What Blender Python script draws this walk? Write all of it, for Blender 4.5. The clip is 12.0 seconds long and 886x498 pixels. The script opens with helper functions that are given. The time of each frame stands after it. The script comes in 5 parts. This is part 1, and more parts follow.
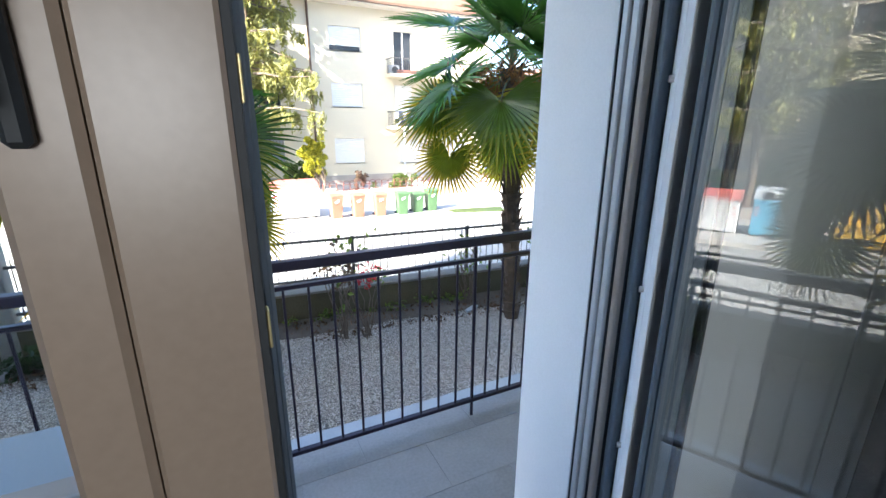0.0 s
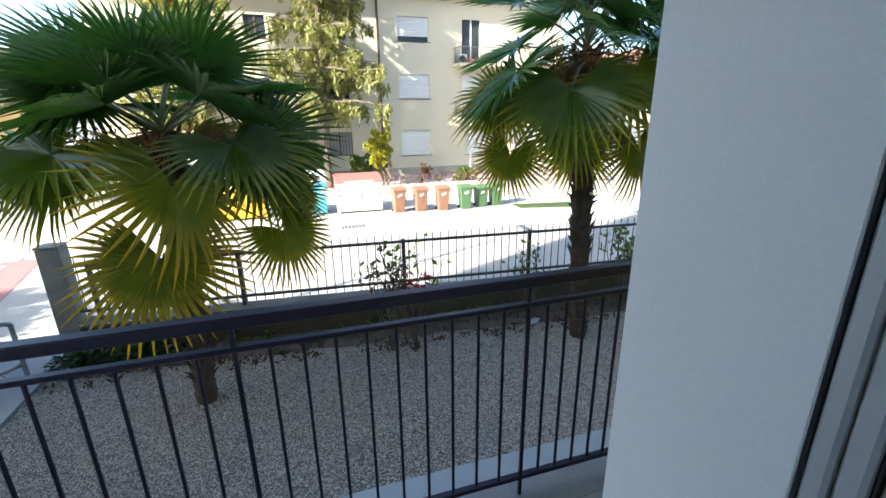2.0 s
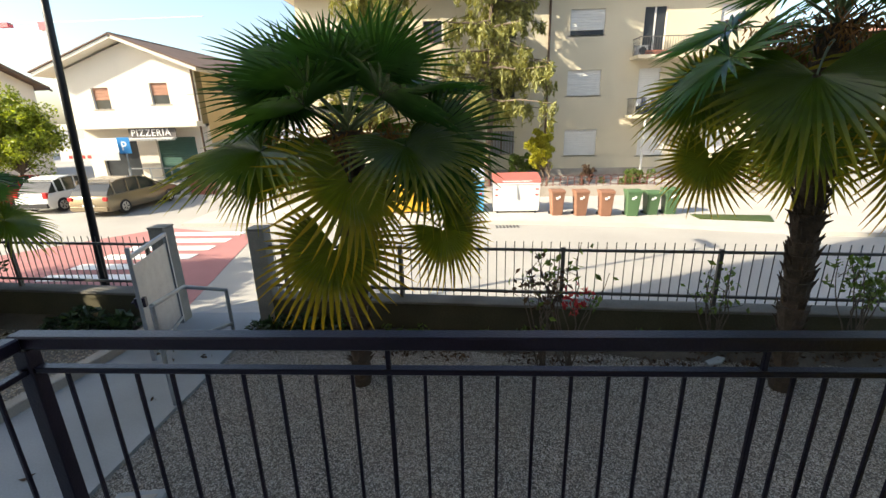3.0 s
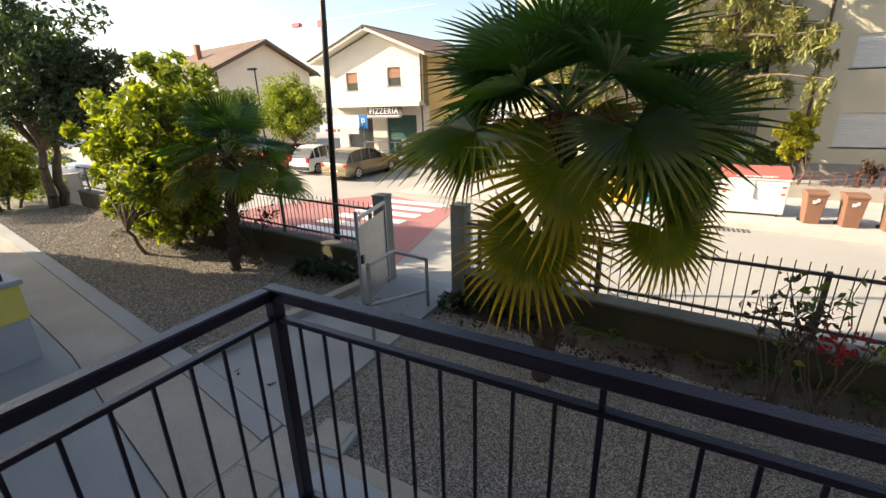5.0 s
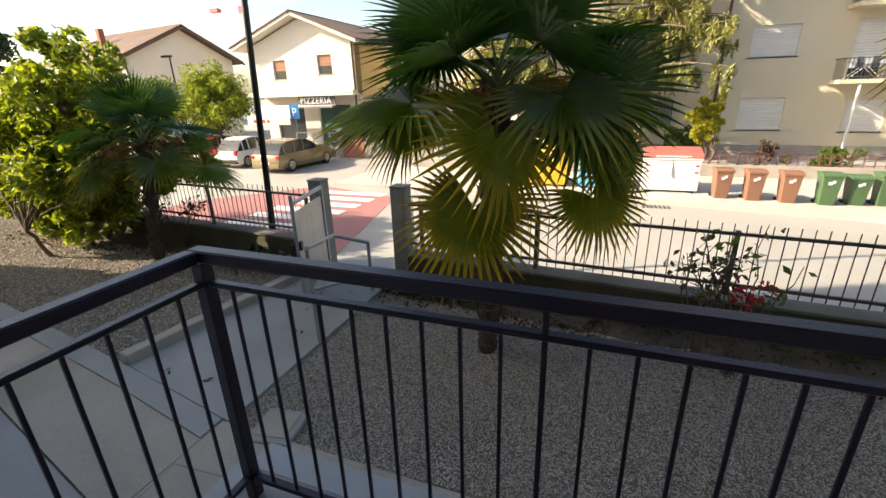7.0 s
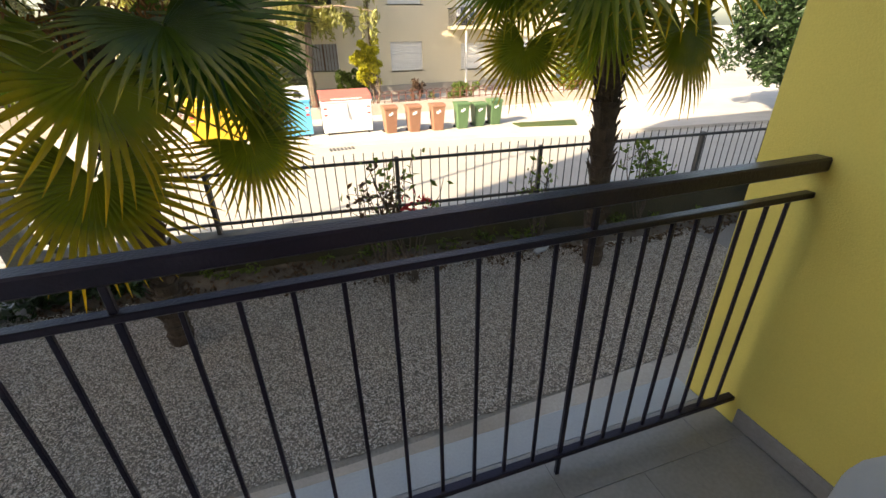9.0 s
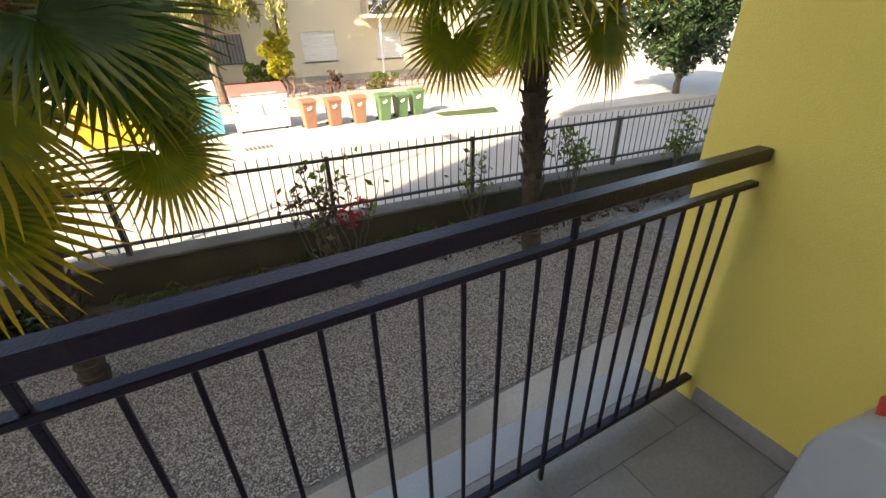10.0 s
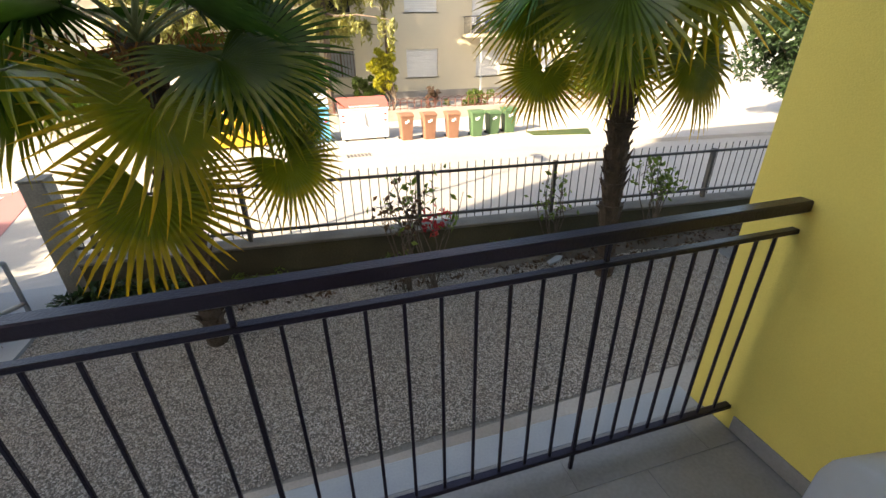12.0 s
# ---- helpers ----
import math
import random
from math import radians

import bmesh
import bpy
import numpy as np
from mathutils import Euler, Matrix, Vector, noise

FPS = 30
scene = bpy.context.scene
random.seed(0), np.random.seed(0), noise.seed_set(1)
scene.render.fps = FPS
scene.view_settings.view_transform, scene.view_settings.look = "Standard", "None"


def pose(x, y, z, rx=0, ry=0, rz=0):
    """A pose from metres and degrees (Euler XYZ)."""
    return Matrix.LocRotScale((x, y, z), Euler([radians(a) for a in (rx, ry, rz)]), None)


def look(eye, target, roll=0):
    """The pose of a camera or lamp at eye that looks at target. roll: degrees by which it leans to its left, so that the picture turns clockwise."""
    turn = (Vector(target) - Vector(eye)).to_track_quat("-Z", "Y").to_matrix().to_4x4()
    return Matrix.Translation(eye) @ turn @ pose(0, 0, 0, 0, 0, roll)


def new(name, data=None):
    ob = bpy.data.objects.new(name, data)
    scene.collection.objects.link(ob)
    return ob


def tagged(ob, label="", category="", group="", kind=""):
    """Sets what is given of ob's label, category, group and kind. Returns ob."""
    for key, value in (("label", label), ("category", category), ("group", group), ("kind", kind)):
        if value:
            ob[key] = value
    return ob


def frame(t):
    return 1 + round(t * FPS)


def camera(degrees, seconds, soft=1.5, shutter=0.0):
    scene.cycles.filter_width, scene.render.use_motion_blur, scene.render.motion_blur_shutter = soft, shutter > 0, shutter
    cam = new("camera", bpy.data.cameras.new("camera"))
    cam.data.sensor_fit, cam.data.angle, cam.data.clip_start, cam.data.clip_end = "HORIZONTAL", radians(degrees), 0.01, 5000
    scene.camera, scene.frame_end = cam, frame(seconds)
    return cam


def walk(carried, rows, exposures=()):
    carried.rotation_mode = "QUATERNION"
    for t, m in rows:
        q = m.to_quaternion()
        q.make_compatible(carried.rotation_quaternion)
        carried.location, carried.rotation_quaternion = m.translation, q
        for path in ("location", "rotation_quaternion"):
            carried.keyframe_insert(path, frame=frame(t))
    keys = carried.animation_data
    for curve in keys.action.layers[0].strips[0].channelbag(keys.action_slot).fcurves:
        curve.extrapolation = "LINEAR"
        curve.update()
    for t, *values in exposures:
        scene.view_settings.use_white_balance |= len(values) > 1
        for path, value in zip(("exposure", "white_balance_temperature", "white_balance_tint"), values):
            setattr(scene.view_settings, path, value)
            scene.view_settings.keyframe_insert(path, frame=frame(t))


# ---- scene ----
cam = camera(91.5, 12.0)
PATH = [
    (0, (1.435, 2.84, 1.546), (2.289, 4.561, 0.99), 0.4),
    (0.5, (1.488, 2.943, 1.548), (2.37, 4.638, 0.96), 0.5),
    (1, (1.566, 3.059, 1.559), (2.434, 4.759, 0.961), 0.5),
    (1.5, (1.669, 3.16, 1.577), (2.447, 4.904, 0.981), 0.3),
    (2, (1.745, 3.285, 1.581), (2.314, 5.108, 0.985), -0.7),
    (2.5, (1.726, 3.484, 1.554), (1.999, 5.376, 0.964), -1.4),
    (3, (1.699, 3.551, 1.578), (1.591, 5.46, 0.991), -1.5),
    (3.5, (1.641, 3.607, 1.574), (1.279, 5.476, 0.962), -1.1),
    (5.5, (1.541, 3.727, 1.582), (0.558, 5.346, 0.94), -1.2),
    (6, (1.517, 3.709, 1.536), (0.537, 5.331, 0.898), -0.6),
    (6.5, (1.528, 3.696, 1.488), (0.653, 5.373, 0.837), -1.2),
    (8.5, (1.805, 3.748, 1.358), (2.047, 5.543, 0.51), -1.1),
    (9, (1.844, 3.806, 1.353), (2.393, 5.498, 0.44), -1.2),
    (9.5, (1.832, 3.886, 1.359), (2.576, 5.482, 0.41), -1.0),
    (10, (1.792, 3.952, 1.38), (2.622, 5.499, 0.421), -1.4),
    (10.5, (1.733, 3.97, 1.399), (2.579, 5.511, 0.444), -1.3),
    (11, (1.703, 3.929, 1.422), (2.528, 5.481, 0.469), -1.5),
    (11.5, (1.692, 3.815, 1.454), (2.407, 5.428, 0.514), -1.1),
    (12, (1.717, 3.671, 1.514), (2.223, 5.385, 0.616), -0.9),
]
EXPOSURES = [(0.0, 3.05, 5700, 8), (0.5, 2.7, 5700, 7), (1.0, 2.78, 5600, 5), (1.5, 2.84, 5700, 6), (2.0, 2.14, 5800, 3), (2.5, 1.75, 6500, 4), (3.5, 1.27, 6700, 6), (5.5, 1.35, 7100, 9), (6.7, 1.4, 7100, 9), (8.5, 1.62, 7400, 9), (9.5, 2.05, 7600, 10), (10.5, 2.1, 7600, 10), (12.0, 2.05, 7500, 10)]
walk(cam, [(t, look(eye, target, roll)) for t, eye, target, roll in PATH], EXPOSURES)

# ---- light ----
SUN_FROM = Vector((-0.91, -0.41, 0.0)).normalized()
SUN_ELEV = radians(30)
world = bpy.data.worlds.new("world")
scene.world = world
world.use_nodes = True
wn = world.node_tree
sky = wn.nodes.new("ShaderNodeTexSky")
sky.sky_type = "NISHITA"
sky.sun_disc = False
sky.sun_elevation = SUN_ELEV
sky.sun_rotation = math.atan2(SUN_FROM.x, SUN_FROM.y)
sky.dust_density = 2.2
wn.links.new(sky.outputs[0], wn.nodes["Background"].inputs[0])
wn.nodes["Background"].inputs[1].default_value = 0.12
sun = new("sun", bpy.data.lights.new("sun", "SUN"))
sun.data.energy = 4.6
sun.data.angle = radians(0.53)
sun.data.color = (1.0, 0.87, 0.70)
# added area lamp that brightens the window leaf; a window behind it is assumed
back_light = new("room_fill_light", bpy.data.lights.new("room_fill_light", "AREA"))
back_light.data.shape, back_light.data.size, back_light.data.size_y = "RECTANGLE", 1.2, 1.3
back_light.data.energy = 1.6
back_light.data.spread = radians(55)
back_light.data.color = (1.0, 0.95, 0.88)
back_light.matrix_world = pose(0.75, -1.62, 1.75, 90, 0, 0)
sun_way = -(SUN_FROM * math.cos(SUN_ELEV) + Vector((0, 0, math.sin(SUN_ELEV))))
sun.matrix_world = Matrix.Translation((-40, -30, 40)) @ sun_way.to_track_quat("-Z", "Y").to_matrix().to_4x4()


# ---- materials ----
def mat(name, col, rough=0.7, metal=0.0, var=0.12, scale=6.0, fine=60.0, bump=0.15, stain=0.0, random=0.0, spec=0.5, dist=0.004):
    """A principled surface whose colour drifts at two scales, with a fine relief; random: how far each piece differs."""
    m = bpy.data.materials.new(name)
    m.use_nodes = True
    t = m.node_tree
    b = t.nodes["Principled BSDF"]
    b.inputs["Roughness"].default_value = rough
    b.inputs["Metallic"].default_value = metal
    b.inputs["Specular IOR Level"].default_value = spec
    co = t.nodes.new("ShaderNodeTexCoord")
    n1 = t.nodes.new("ShaderNodeTexNoise")
    n1.inputs["Scale"].default_value, n1.inputs["Detail"].default_value = scale, 6
    n2 = t.nodes.new("ShaderNodeTexNoise")
    n2.inputs["Scale"].default_value, n2.inputs["Detail"].default_value = fine, 4
    for n in (n1, n2):
        t.links.new(co.outputs["Object"], n.inputs["Vector"])
    add = t.nodes.new("ShaderNodeMath")
    add.operation = "ADD"
    t.links.new(n1.outputs[0], add.inputs[0])
    t.links.new(n2.outputs[0], add.inputs[1])
    last = add.outputs[0]
    if random:
        info = t.nodes.new("ShaderNodeObjectInfo")
        mul = t.nodes.new("ShaderNodeMath")
        mul.operation = "MULTIPLY_ADD"
        mul.inputs[1].default_value = random * 2
        t.links.new(info.outputs["Random"], mul.inputs[0])
        t.links.new(last, mul.inputs[2])
        sub = t.nodes.new("ShaderNodeMath")
        sub.operation = "SUBTRACT"
        sub.inputs[1].default_value = random
        t.links.new(mul.outputs[0], sub.inputs[0])
        last = sub.outputs[0]
    ramp = t.nodes.new("ShaderNodeMapRange")
    ramp.inputs["From Min"].default_value, ramp.inputs["From Max"].default_value = 0.6, 1.4
    ramp.inputs["To Min"].default_value, ramp.inputs["To Max"].default_value = 1 - var, 1 + var
    t.links.new(last, ramp.inputs["Value"])
    mix = t.nodes.new("ShaderNodeVectorMath")
    mix.operation = "SCALE"
    mix.inputs[0].default_value = col
    t.links.new(ramp.outputs[0], mix.inputs["Scale"])
    out = mix.outputs[0]
    if stain:
        n3 = t.nodes.new("ShaderNodeTexNoise")
        n3.inputs["Scale"].default_value, n3.inputs["Detail"].default_value = scale * 0.35, 8
        t.links.new(co.outputs["Object"], n3.inputs["Vector"])
        r = t.nodes.new("ShaderNodeMapRange")
        r.inputs["From Min"].default_value, r.inputs["From Max"].default_value = 0.5, 0.72
        r.inputs["To Max"].default_value = stain
        t.links.new(n3.outputs[0], r.inputs["Value"])
        mx = t.nodes.new("ShaderNodeMix")
        mx.data_type = "RGBA"
        t.links.new(r.outputs[0], mx.inputs[0])
        t.links.new(out, mx.inputs[6])
        mx.inputs[7].default_value = (col[0] * 0.45, col[1] * 0.42, col[2] * 0.36, 1)
        out = mx.outputs[2]
    t.links.new(out, b.inputs["Base Color"])
    if bump:
        bp = t.nodes.new("ShaderNodeBump")
        bp.inputs["Strength"].default_value, bp.inputs["Distance"].default_value = bump, dist
        t.links.new(n2.outputs[0], bp.inputs["Height"])
        t.links.new(bp.outputs[0], b.inputs["Normal"])
    return m


def leaf_mat(name, col, tip=None, reach=0.6, trans=0.4, var=0.35, rough=0.4, pieces=False):
    """Leaves that let light through; tip: the colour to which they turn far from their base."""
    m = bpy.data.materials.new(name)
    m.use_nodes = True
    t = m.node_tree
    b = t.nodes["Principled BSDF"]
    b.inputs["Roughness"].default_value = rough
    co = t.nodes.new("ShaderNodeTexCoord")
    if pieces:
        rnd = t.nodes.new("ShaderNodeNewGeometry").outputs["Random Per Island"]
    else:
        rnd = t.nodes.new("ShaderNodeObjectInfo").outputs["Random"]
    noi = t.nodes.new("ShaderNodeTexNoise")
    noi.inputs["Scale"].default_value = 3.0 if pieces else 9.0
    t.links.new(co.outputs["Object"], noi.inputs["Vector"])
    add = t.nodes.new("ShaderNodeMath")
    t.links.new(rnd, add.inputs[0])
    t.links.new(noi.outputs[0], add.inputs[1])
    rg = t.nodes.new("ShaderNodeMapRange")
    rg.inputs["From Min"].default_value, rg.inputs["From Max"].default_value = 0.4, 1.6
    rg.inputs["To Min"].default_value, rg.inputs["To Max"].default_value = 1 - var, 1 + var
    t.links.new(add.outputs[0], rg.inputs["Value"])
    sc = t.nodes.new("ShaderNodeVectorMath")
    sc.operation = "SCALE"
    sc.inputs[0].default_value = col
    t.links.new(rg.outputs[0], sc.inputs["Scale"])
    out = sc.outputs[0]
    if tip:
        ln = t.nodes.new("ShaderNodeVectorMath")
        ln.operation = "LENGTH"
        t.links.new(co.outputs["Object"], ln.inputs[0])
        ad = t.nodes.new("ShaderNodeMath")
        ad.operation = "MULTIPLY_ADD"
        ad.inputs[1].default_value = 0.25
        t.links.new(noi.outputs[0], ad.inputs[0])
        t.links.new(ln.outputs["Value"], ad.inputs[2])
        r2 = t.nodes.new("ShaderNodeMapRange")
        r2.inputs["From Min"].default_value, r2.inputs["From Max"].default_value = reach * 0.45, reach * 1.15
        t.links.new(ad.outputs[0], r2.inputs["Value"])
        mx = t.nodes.new("ShaderNodeMix")
        mx.data_type = "RGBA"
        t.links.new(r2.outputs[0], mx.inputs[0])
        t.links.new(out, mx.inputs[6])
        mx.inputs[7].default_value = (*tip, 1)
        out = mx.outputs[2]
    t.links.new(out, b.inputs["Base Color"])
    tr = t.nodes.new("ShaderNodeBsdfTranslucent")
    br = t.nodes.new("ShaderNodeVectorMath")
    br.operation = "MULTIPLY"
    br.inputs[1].default_value = (1.9, 1.7, 0.7)
    t.links.new(out, br.inputs[0])
    t.links.new(br.outputs[0], tr.inputs["Color"])
    ms = t.nodes.new("ShaderNodeMixShader")
    ms.inputs[0].default_value = trans
    t.links.new(b.outputs[0], ms.inputs[1])
    t.links.new(tr.outputs[0], ms.inputs[2])
    t.links.new(ms.outputs[0], t.nodes["Material Output"].inputs[0])
    return m


def glass_mat(name, tint=(0.9, 0.95, 0.95), rough=0.0, clear=1.0):
    m = bpy.data.materials.new(name)
    m.use_nodes = True
    b = m.node_tree.nodes["Principled BSDF"]
    b.inputs["Base Color"].default_value = (*tint, 1)
    b.inputs["Roughness"].default_value = rough
    b.inputs["Transmission Weight"].default_value = clear
    b.inputs["IOR"].default_value = 1.5
    return m


M_RAIL = mat("dark_painted_iron", (0.017, 0.011, 0.024), 0.34, 0.3, 0.25, 12, 140, 0.35)
M_PLASTER_WHITE = mat("white_plaster", (0.78, 0.79, 0.80), 0.85, 0, 0.05, 3, 220, 0.07, 0.05)
M_PLASTER_YELLOW = mat("yellow_plaster", (0.66, 0.54, 0.13), 0.85, 0, 0.07, 2.5, 200, 0.4, 0.05)
M_PLASTER_GREY = mat("grey_plaster", (0.36, 0.37, 0.39), 0.85, 0, 0.08, 3, 180, 0.35, 0.08)
# plaster set dark so the room looks unlit: its shade is in the colour
M_ROOM_DIM = mat("room_plaster_dimmed", (0.17, 0.16, 0.15), 0.9, 0, 0.04, 2, 150, 0.2)
M_TILE = mat("grey_floor_tile", (0.235, 0.222, 0.215), 0.42, 0, 0.18, 5, 70, 0.12, 0.40, 0.16)
M_GROUT = mat("grout", (0.22, 0.215, 0.21), 0.9, 0, 0.2, 8, 120, 0.3)
M_SILL = mat("pale_stone_sill", (0.32, 0.335, 0.35), 0.55, 0, 0.1, 6, 120, 0.2, 0.15)
M_CONC = mat("worn_concrete", (0.35, 0.315, 0.275), 0.88, 0, 0.20, 1.6, 70, 0.4, 0.55)
M_CONC_PALE = mat("pale_concrete", (0.285, 0.29, 0.295), 0.85, 0, 0.14, 1.6, 70, 0.35, 0.38)
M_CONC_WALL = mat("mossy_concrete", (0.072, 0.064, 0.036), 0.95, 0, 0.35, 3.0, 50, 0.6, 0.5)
M_POST = mat("stained_post_concrete", (0.23, 0.22, 0.195), 0.92, 0, 0.3, 5.0, 60, 0.5, 0.6)
M_COPING = mat("weathered_coping", (0.15, 0.14, 0.12), 0.92, 0, 0.3, 4.0, 60, 0.5, 0.5)
M_SOIL = mat("garden_soil", (0.19, 0.175, 0.155), 0.95, 0, 0.3, 1.2, 45, 0.9, 0.45, dist=0.012)
M_ASPHALT = mat("sunlit_asphalt", (0.34, 0.325, 0.30), 0.9, 0, 0.12, 0.5, 50, 0.4, 0.2)
M_RED_ROAD = mat("red_road_coating", (0.34, 0.15, 0.145), 0.85, 0, 0.15, 1.2, 50, 0.35, 0.25)
M_WHITE_LINE = mat("white_road_paint", (0.72, 0.72, 0.70), 0.8, 0, 0.12, 3, 60, 0.3, 0.15)
M_PAVING = mat("pavement_slabs", (0.42, 0.40, 0.37), 0.9, 0, 0.12, 1.2, 50, 0.3, 0.2)
M_GALV = mat("galvanised_steel", (0.34, 0.36, 0.38), 0.45, 0.6, 0.2, 7, 80, 0.15, 0.15)
M_FENCE = mat("weathered_fence_iron", (0.10, 0.095, 0.09), 0.6, 0.4, 0.3, 9, 90, 0.3)
M_POLE = mat("black_lamp_pole", (0.018, 0.018, 0.02), 0.4, 0.4, 0.2, 6, 80, 0.15)
M_TRUNK = mat("palm_fibre", (0.085, 0.058, 0.038), 0.95, 0, 0.5, 14, 90, 1.0, 0.4, dist=0.02)
M_PETIOLE = mat("palm_stalk", (0.10, 0.13, 0.045), 0.5, 0, 0.3, 8, 80, 0.2)
M_BARK = mat("tree_bark", (0.13, 0.10, 0.075), 0.95, 0, 0.35, 8, 60, 0.9, 0.3, dist=0.015)
M_PALM = leaf_mat("palm_leaf", (0.040, 0.100, 0.022), None, 0.6, 0.30, 0.45, 0.27)
M_PALM_MID = leaf_mat("palm_leaf_yellowing", (0.070, 0.122, 0.016), (0.40, 0.33, 0.03), 1.02, 0.46, 0.35, 0.3)
M_PALM_OLD = leaf_mat("palm_leaf_old", (0.100, 0.138, 0.015), (0.52, 0.33, 0.03), 0.86, 0.46, 0.35, 0.3)
M_LEAF_DARK = leaf_mat("evergreen_leaf", (0.028, 0.055, 0.020), None, 1, 0.25, 0.5, 0.35, True)
M_LEAF_LIME = leaf_mat("lime_leaf", (0.17, 0.22, 0.025), None, 1, 0.45, 0.65, 0.4, True)
M_LEAF_YELLOW = leaf_mat("yellow_green_leaf", (0.30, 0.30, 0.03), None, 1, 0.45, 0.4, 0.45, True)
M_LEAF_MID = leaf_mat("mid_green_leaf", (0.085, 0.13, 0.028), None, 1, 0.4, 0.45, 0.45, True)
M_LEAF_CEDAR = leaf_mat("cedar_needles", (0.21, 0.215, 0.07), None, 1, 0.3, 0.5, 0.6, True)
M_LEAF_OLIVE = leaf_mat("grey_green_leaf", (0.17, 0.20, 0.13), None, 1, 0.3, 0.3, 0.6, True)
M_LEAF_RED = leaf_mat("red_leaf", (0.30, 0.02, 0.035), None, 1, 0.4, 0.3, 0.5, True)
M_PANICLE = leaf_mat("dry_palm_fruit", (0.22, 0.105, 0.03), None, 1, 0.2, 0.4, 0.8, True)
M_LEAF_DRY = leaf_mat("dry_leaf", (0.085, 0.052, 0.033), None, 1, 0.2, 0.5, 0.8, True)
M_FACADE = mat("cream_facade_plaster", (0.60, 0.535, 0.40), 0.9, 0, 0.06, 0.7, 60, 0.25, 0.08)
M_FACADE_SIDE = mat("ochre_facade_plaster", (0.58, 0.44, 0.22), 0.9, 0, 0.07, 0.7, 60, 0.25, 0.1)
M_HOUSE = mat("pale_house_plaster", (0.68, 0.63, 0.55), 0.9, 0, 0.06, 0.7, 60, 0.25, 0.08)
M_SHUTTER = mat("pale_roller_shutter", (0.66, 0.65, 0.63), 0.6, 0, 0.06, 3, 40, 0.1)
M_SHUTTER_BROWN = mat("brown_roller_shutter", (0.33, 0.16, 0.10), 0.65, 0, 0.15, 3, 40, 0.15)
M_DARKWIN = mat("dark_window_glass", (0.035, 0.04, 0.045), 0.12, 0, 0.3, 2, 20, 0.0)
M_CURTAIN = mat("grey_curtain", (0.30, 0.31, 0.33), 0.9, 0, 0.2, 3, 40, 0.3)
M_ROOF = mat("terracotta_roof", (0.30, 0.15, 0.105), 0.9, 0, 0.25, 1.5, 30, 0.4, 0.3)
M_ROOF_DARK = mat("brown_roof_tiles", (0.15, 0.095, 0.07), 0.9, 0, 0.25, 1.5, 30, 0.4, 0.3)
M_WOODTRIM = mat("brown_eave_trim", (0.12, 0.075, 0.05), 0.8, 0, 0.2, 3, 60, 0.3)
M_GREEN_SHUTTER = mat("green_garage_shutter", (0.055, 0.13, 0.105), 0.55, 0.2, 0.15, 2, 40, 0.1)
M_STAIN_BRICK = mat("red_brick_wall", (0.34, 0.13, 0.085), 0.9, 0, 0.25, 4, 40, 0.4)
M_BROWN_PVC = mat("taupe_frame_finish", (0.33, 0.255, 0.195), 0.34, 0, 0.08, 2.5, 90, 0.012)
M_GREY_ALU = mat("grey_aluminium", (0.44, 0.45, 0.46), 0.45, 0.15, 0.08, 4, 100, 0.08)
M_BROWN_ALU = mat("brown_aluminium", (0.30, 0.255, 0.225), 0.45, 0.1, 0.1, 4, 100, 0.08)
M_WHITE_PVC = mat("white_frame_finish", (0.78, 0.79, 0.80), 0.4, 0, 0.03, 4, 100, 0.08)
M_SLATE = mat("slate_frame_finish", (0.11, 0.135, 0.165), 0.45, 0.1, 0.1, 4, 90, 0.04)
M_RUBBER = mat("dark_rubber_seal", (0.02, 0.024, 0.028), 0.6, 0, 0.2, 6, 90, 0.15)
M_CHROME = mat("brushed_metal", (0.62, 0.60, 0.57), 0.3, 1.0, 0.08, 6, 120, 0.1)
M_BRASS = mat("brass_striker", (0.55, 0.45, 0.22), 0.4, 0.8, 0.1, 6, 120, 0.1)
M_GLASS = glass_mat("window_glass")
# tile colour lowered as well, to keep the room dim
M_FLOOR_IN = mat("room_floor_tile", (0.22, 0.19, 0.16), 0.35, 0, 0.12, 4, 60, 0.08)


# ---- helpers for building ----
def box(bm, x0, x1, y0, y1, z0, z1, m=None):
    mm = Matrix.Translation(((x0 + x1) / 2, (y0 + y1) / 2, (z0 + z1) / 2)) @ Matrix.Diagonal((abs(x1 - x0), abs(y1 - y0), abs(z1 - z0), 1))
    return bmesh.ops.create_cube(bm, size=1, matrix=(m @ mm) if m else mm)["verts"]


def tube(bm, a, b, r0, r1=None, n=8, caps=True):
    a, b = Vector(a), Vector(b)
    d = b - a
    m = Matrix.Translation((a + b) / 2) @ d.to_track_quat("Z", "Y").to_matrix().to_4x4()
    bmesh.ops.create_cone(bm, cap_ends=caps, segments=n, radius1=r0, radius2=r0 if r1 is None else r1, depth=d.length, matrix=m)


def prism(bm, outline, y0, y1, axis="y"):
    """A solid from an outline of (u, z) pairs drawn out along an axis."""
    def put(u, z, w):
        return (u, w, z) if axis == "y" else ((w, u, z) if axis == "x" else (u, z, w))
    f = [bm.verts.new(put(u, z, y0)) for u, z in outline]
    g = [bm.verts.new(put(u, z, y1)) for u, z in outline]
    bm.faces.new(f)
    bm.faces.new(g[::-1])
    for i in range(len(f)):
        j = (i + 1) % len(f)
        bm.faces.new((f[j], f[i], g[i], g[j]))
    bmesh.ops.recalc_face_normals(bm, faces=bm.faces[:])


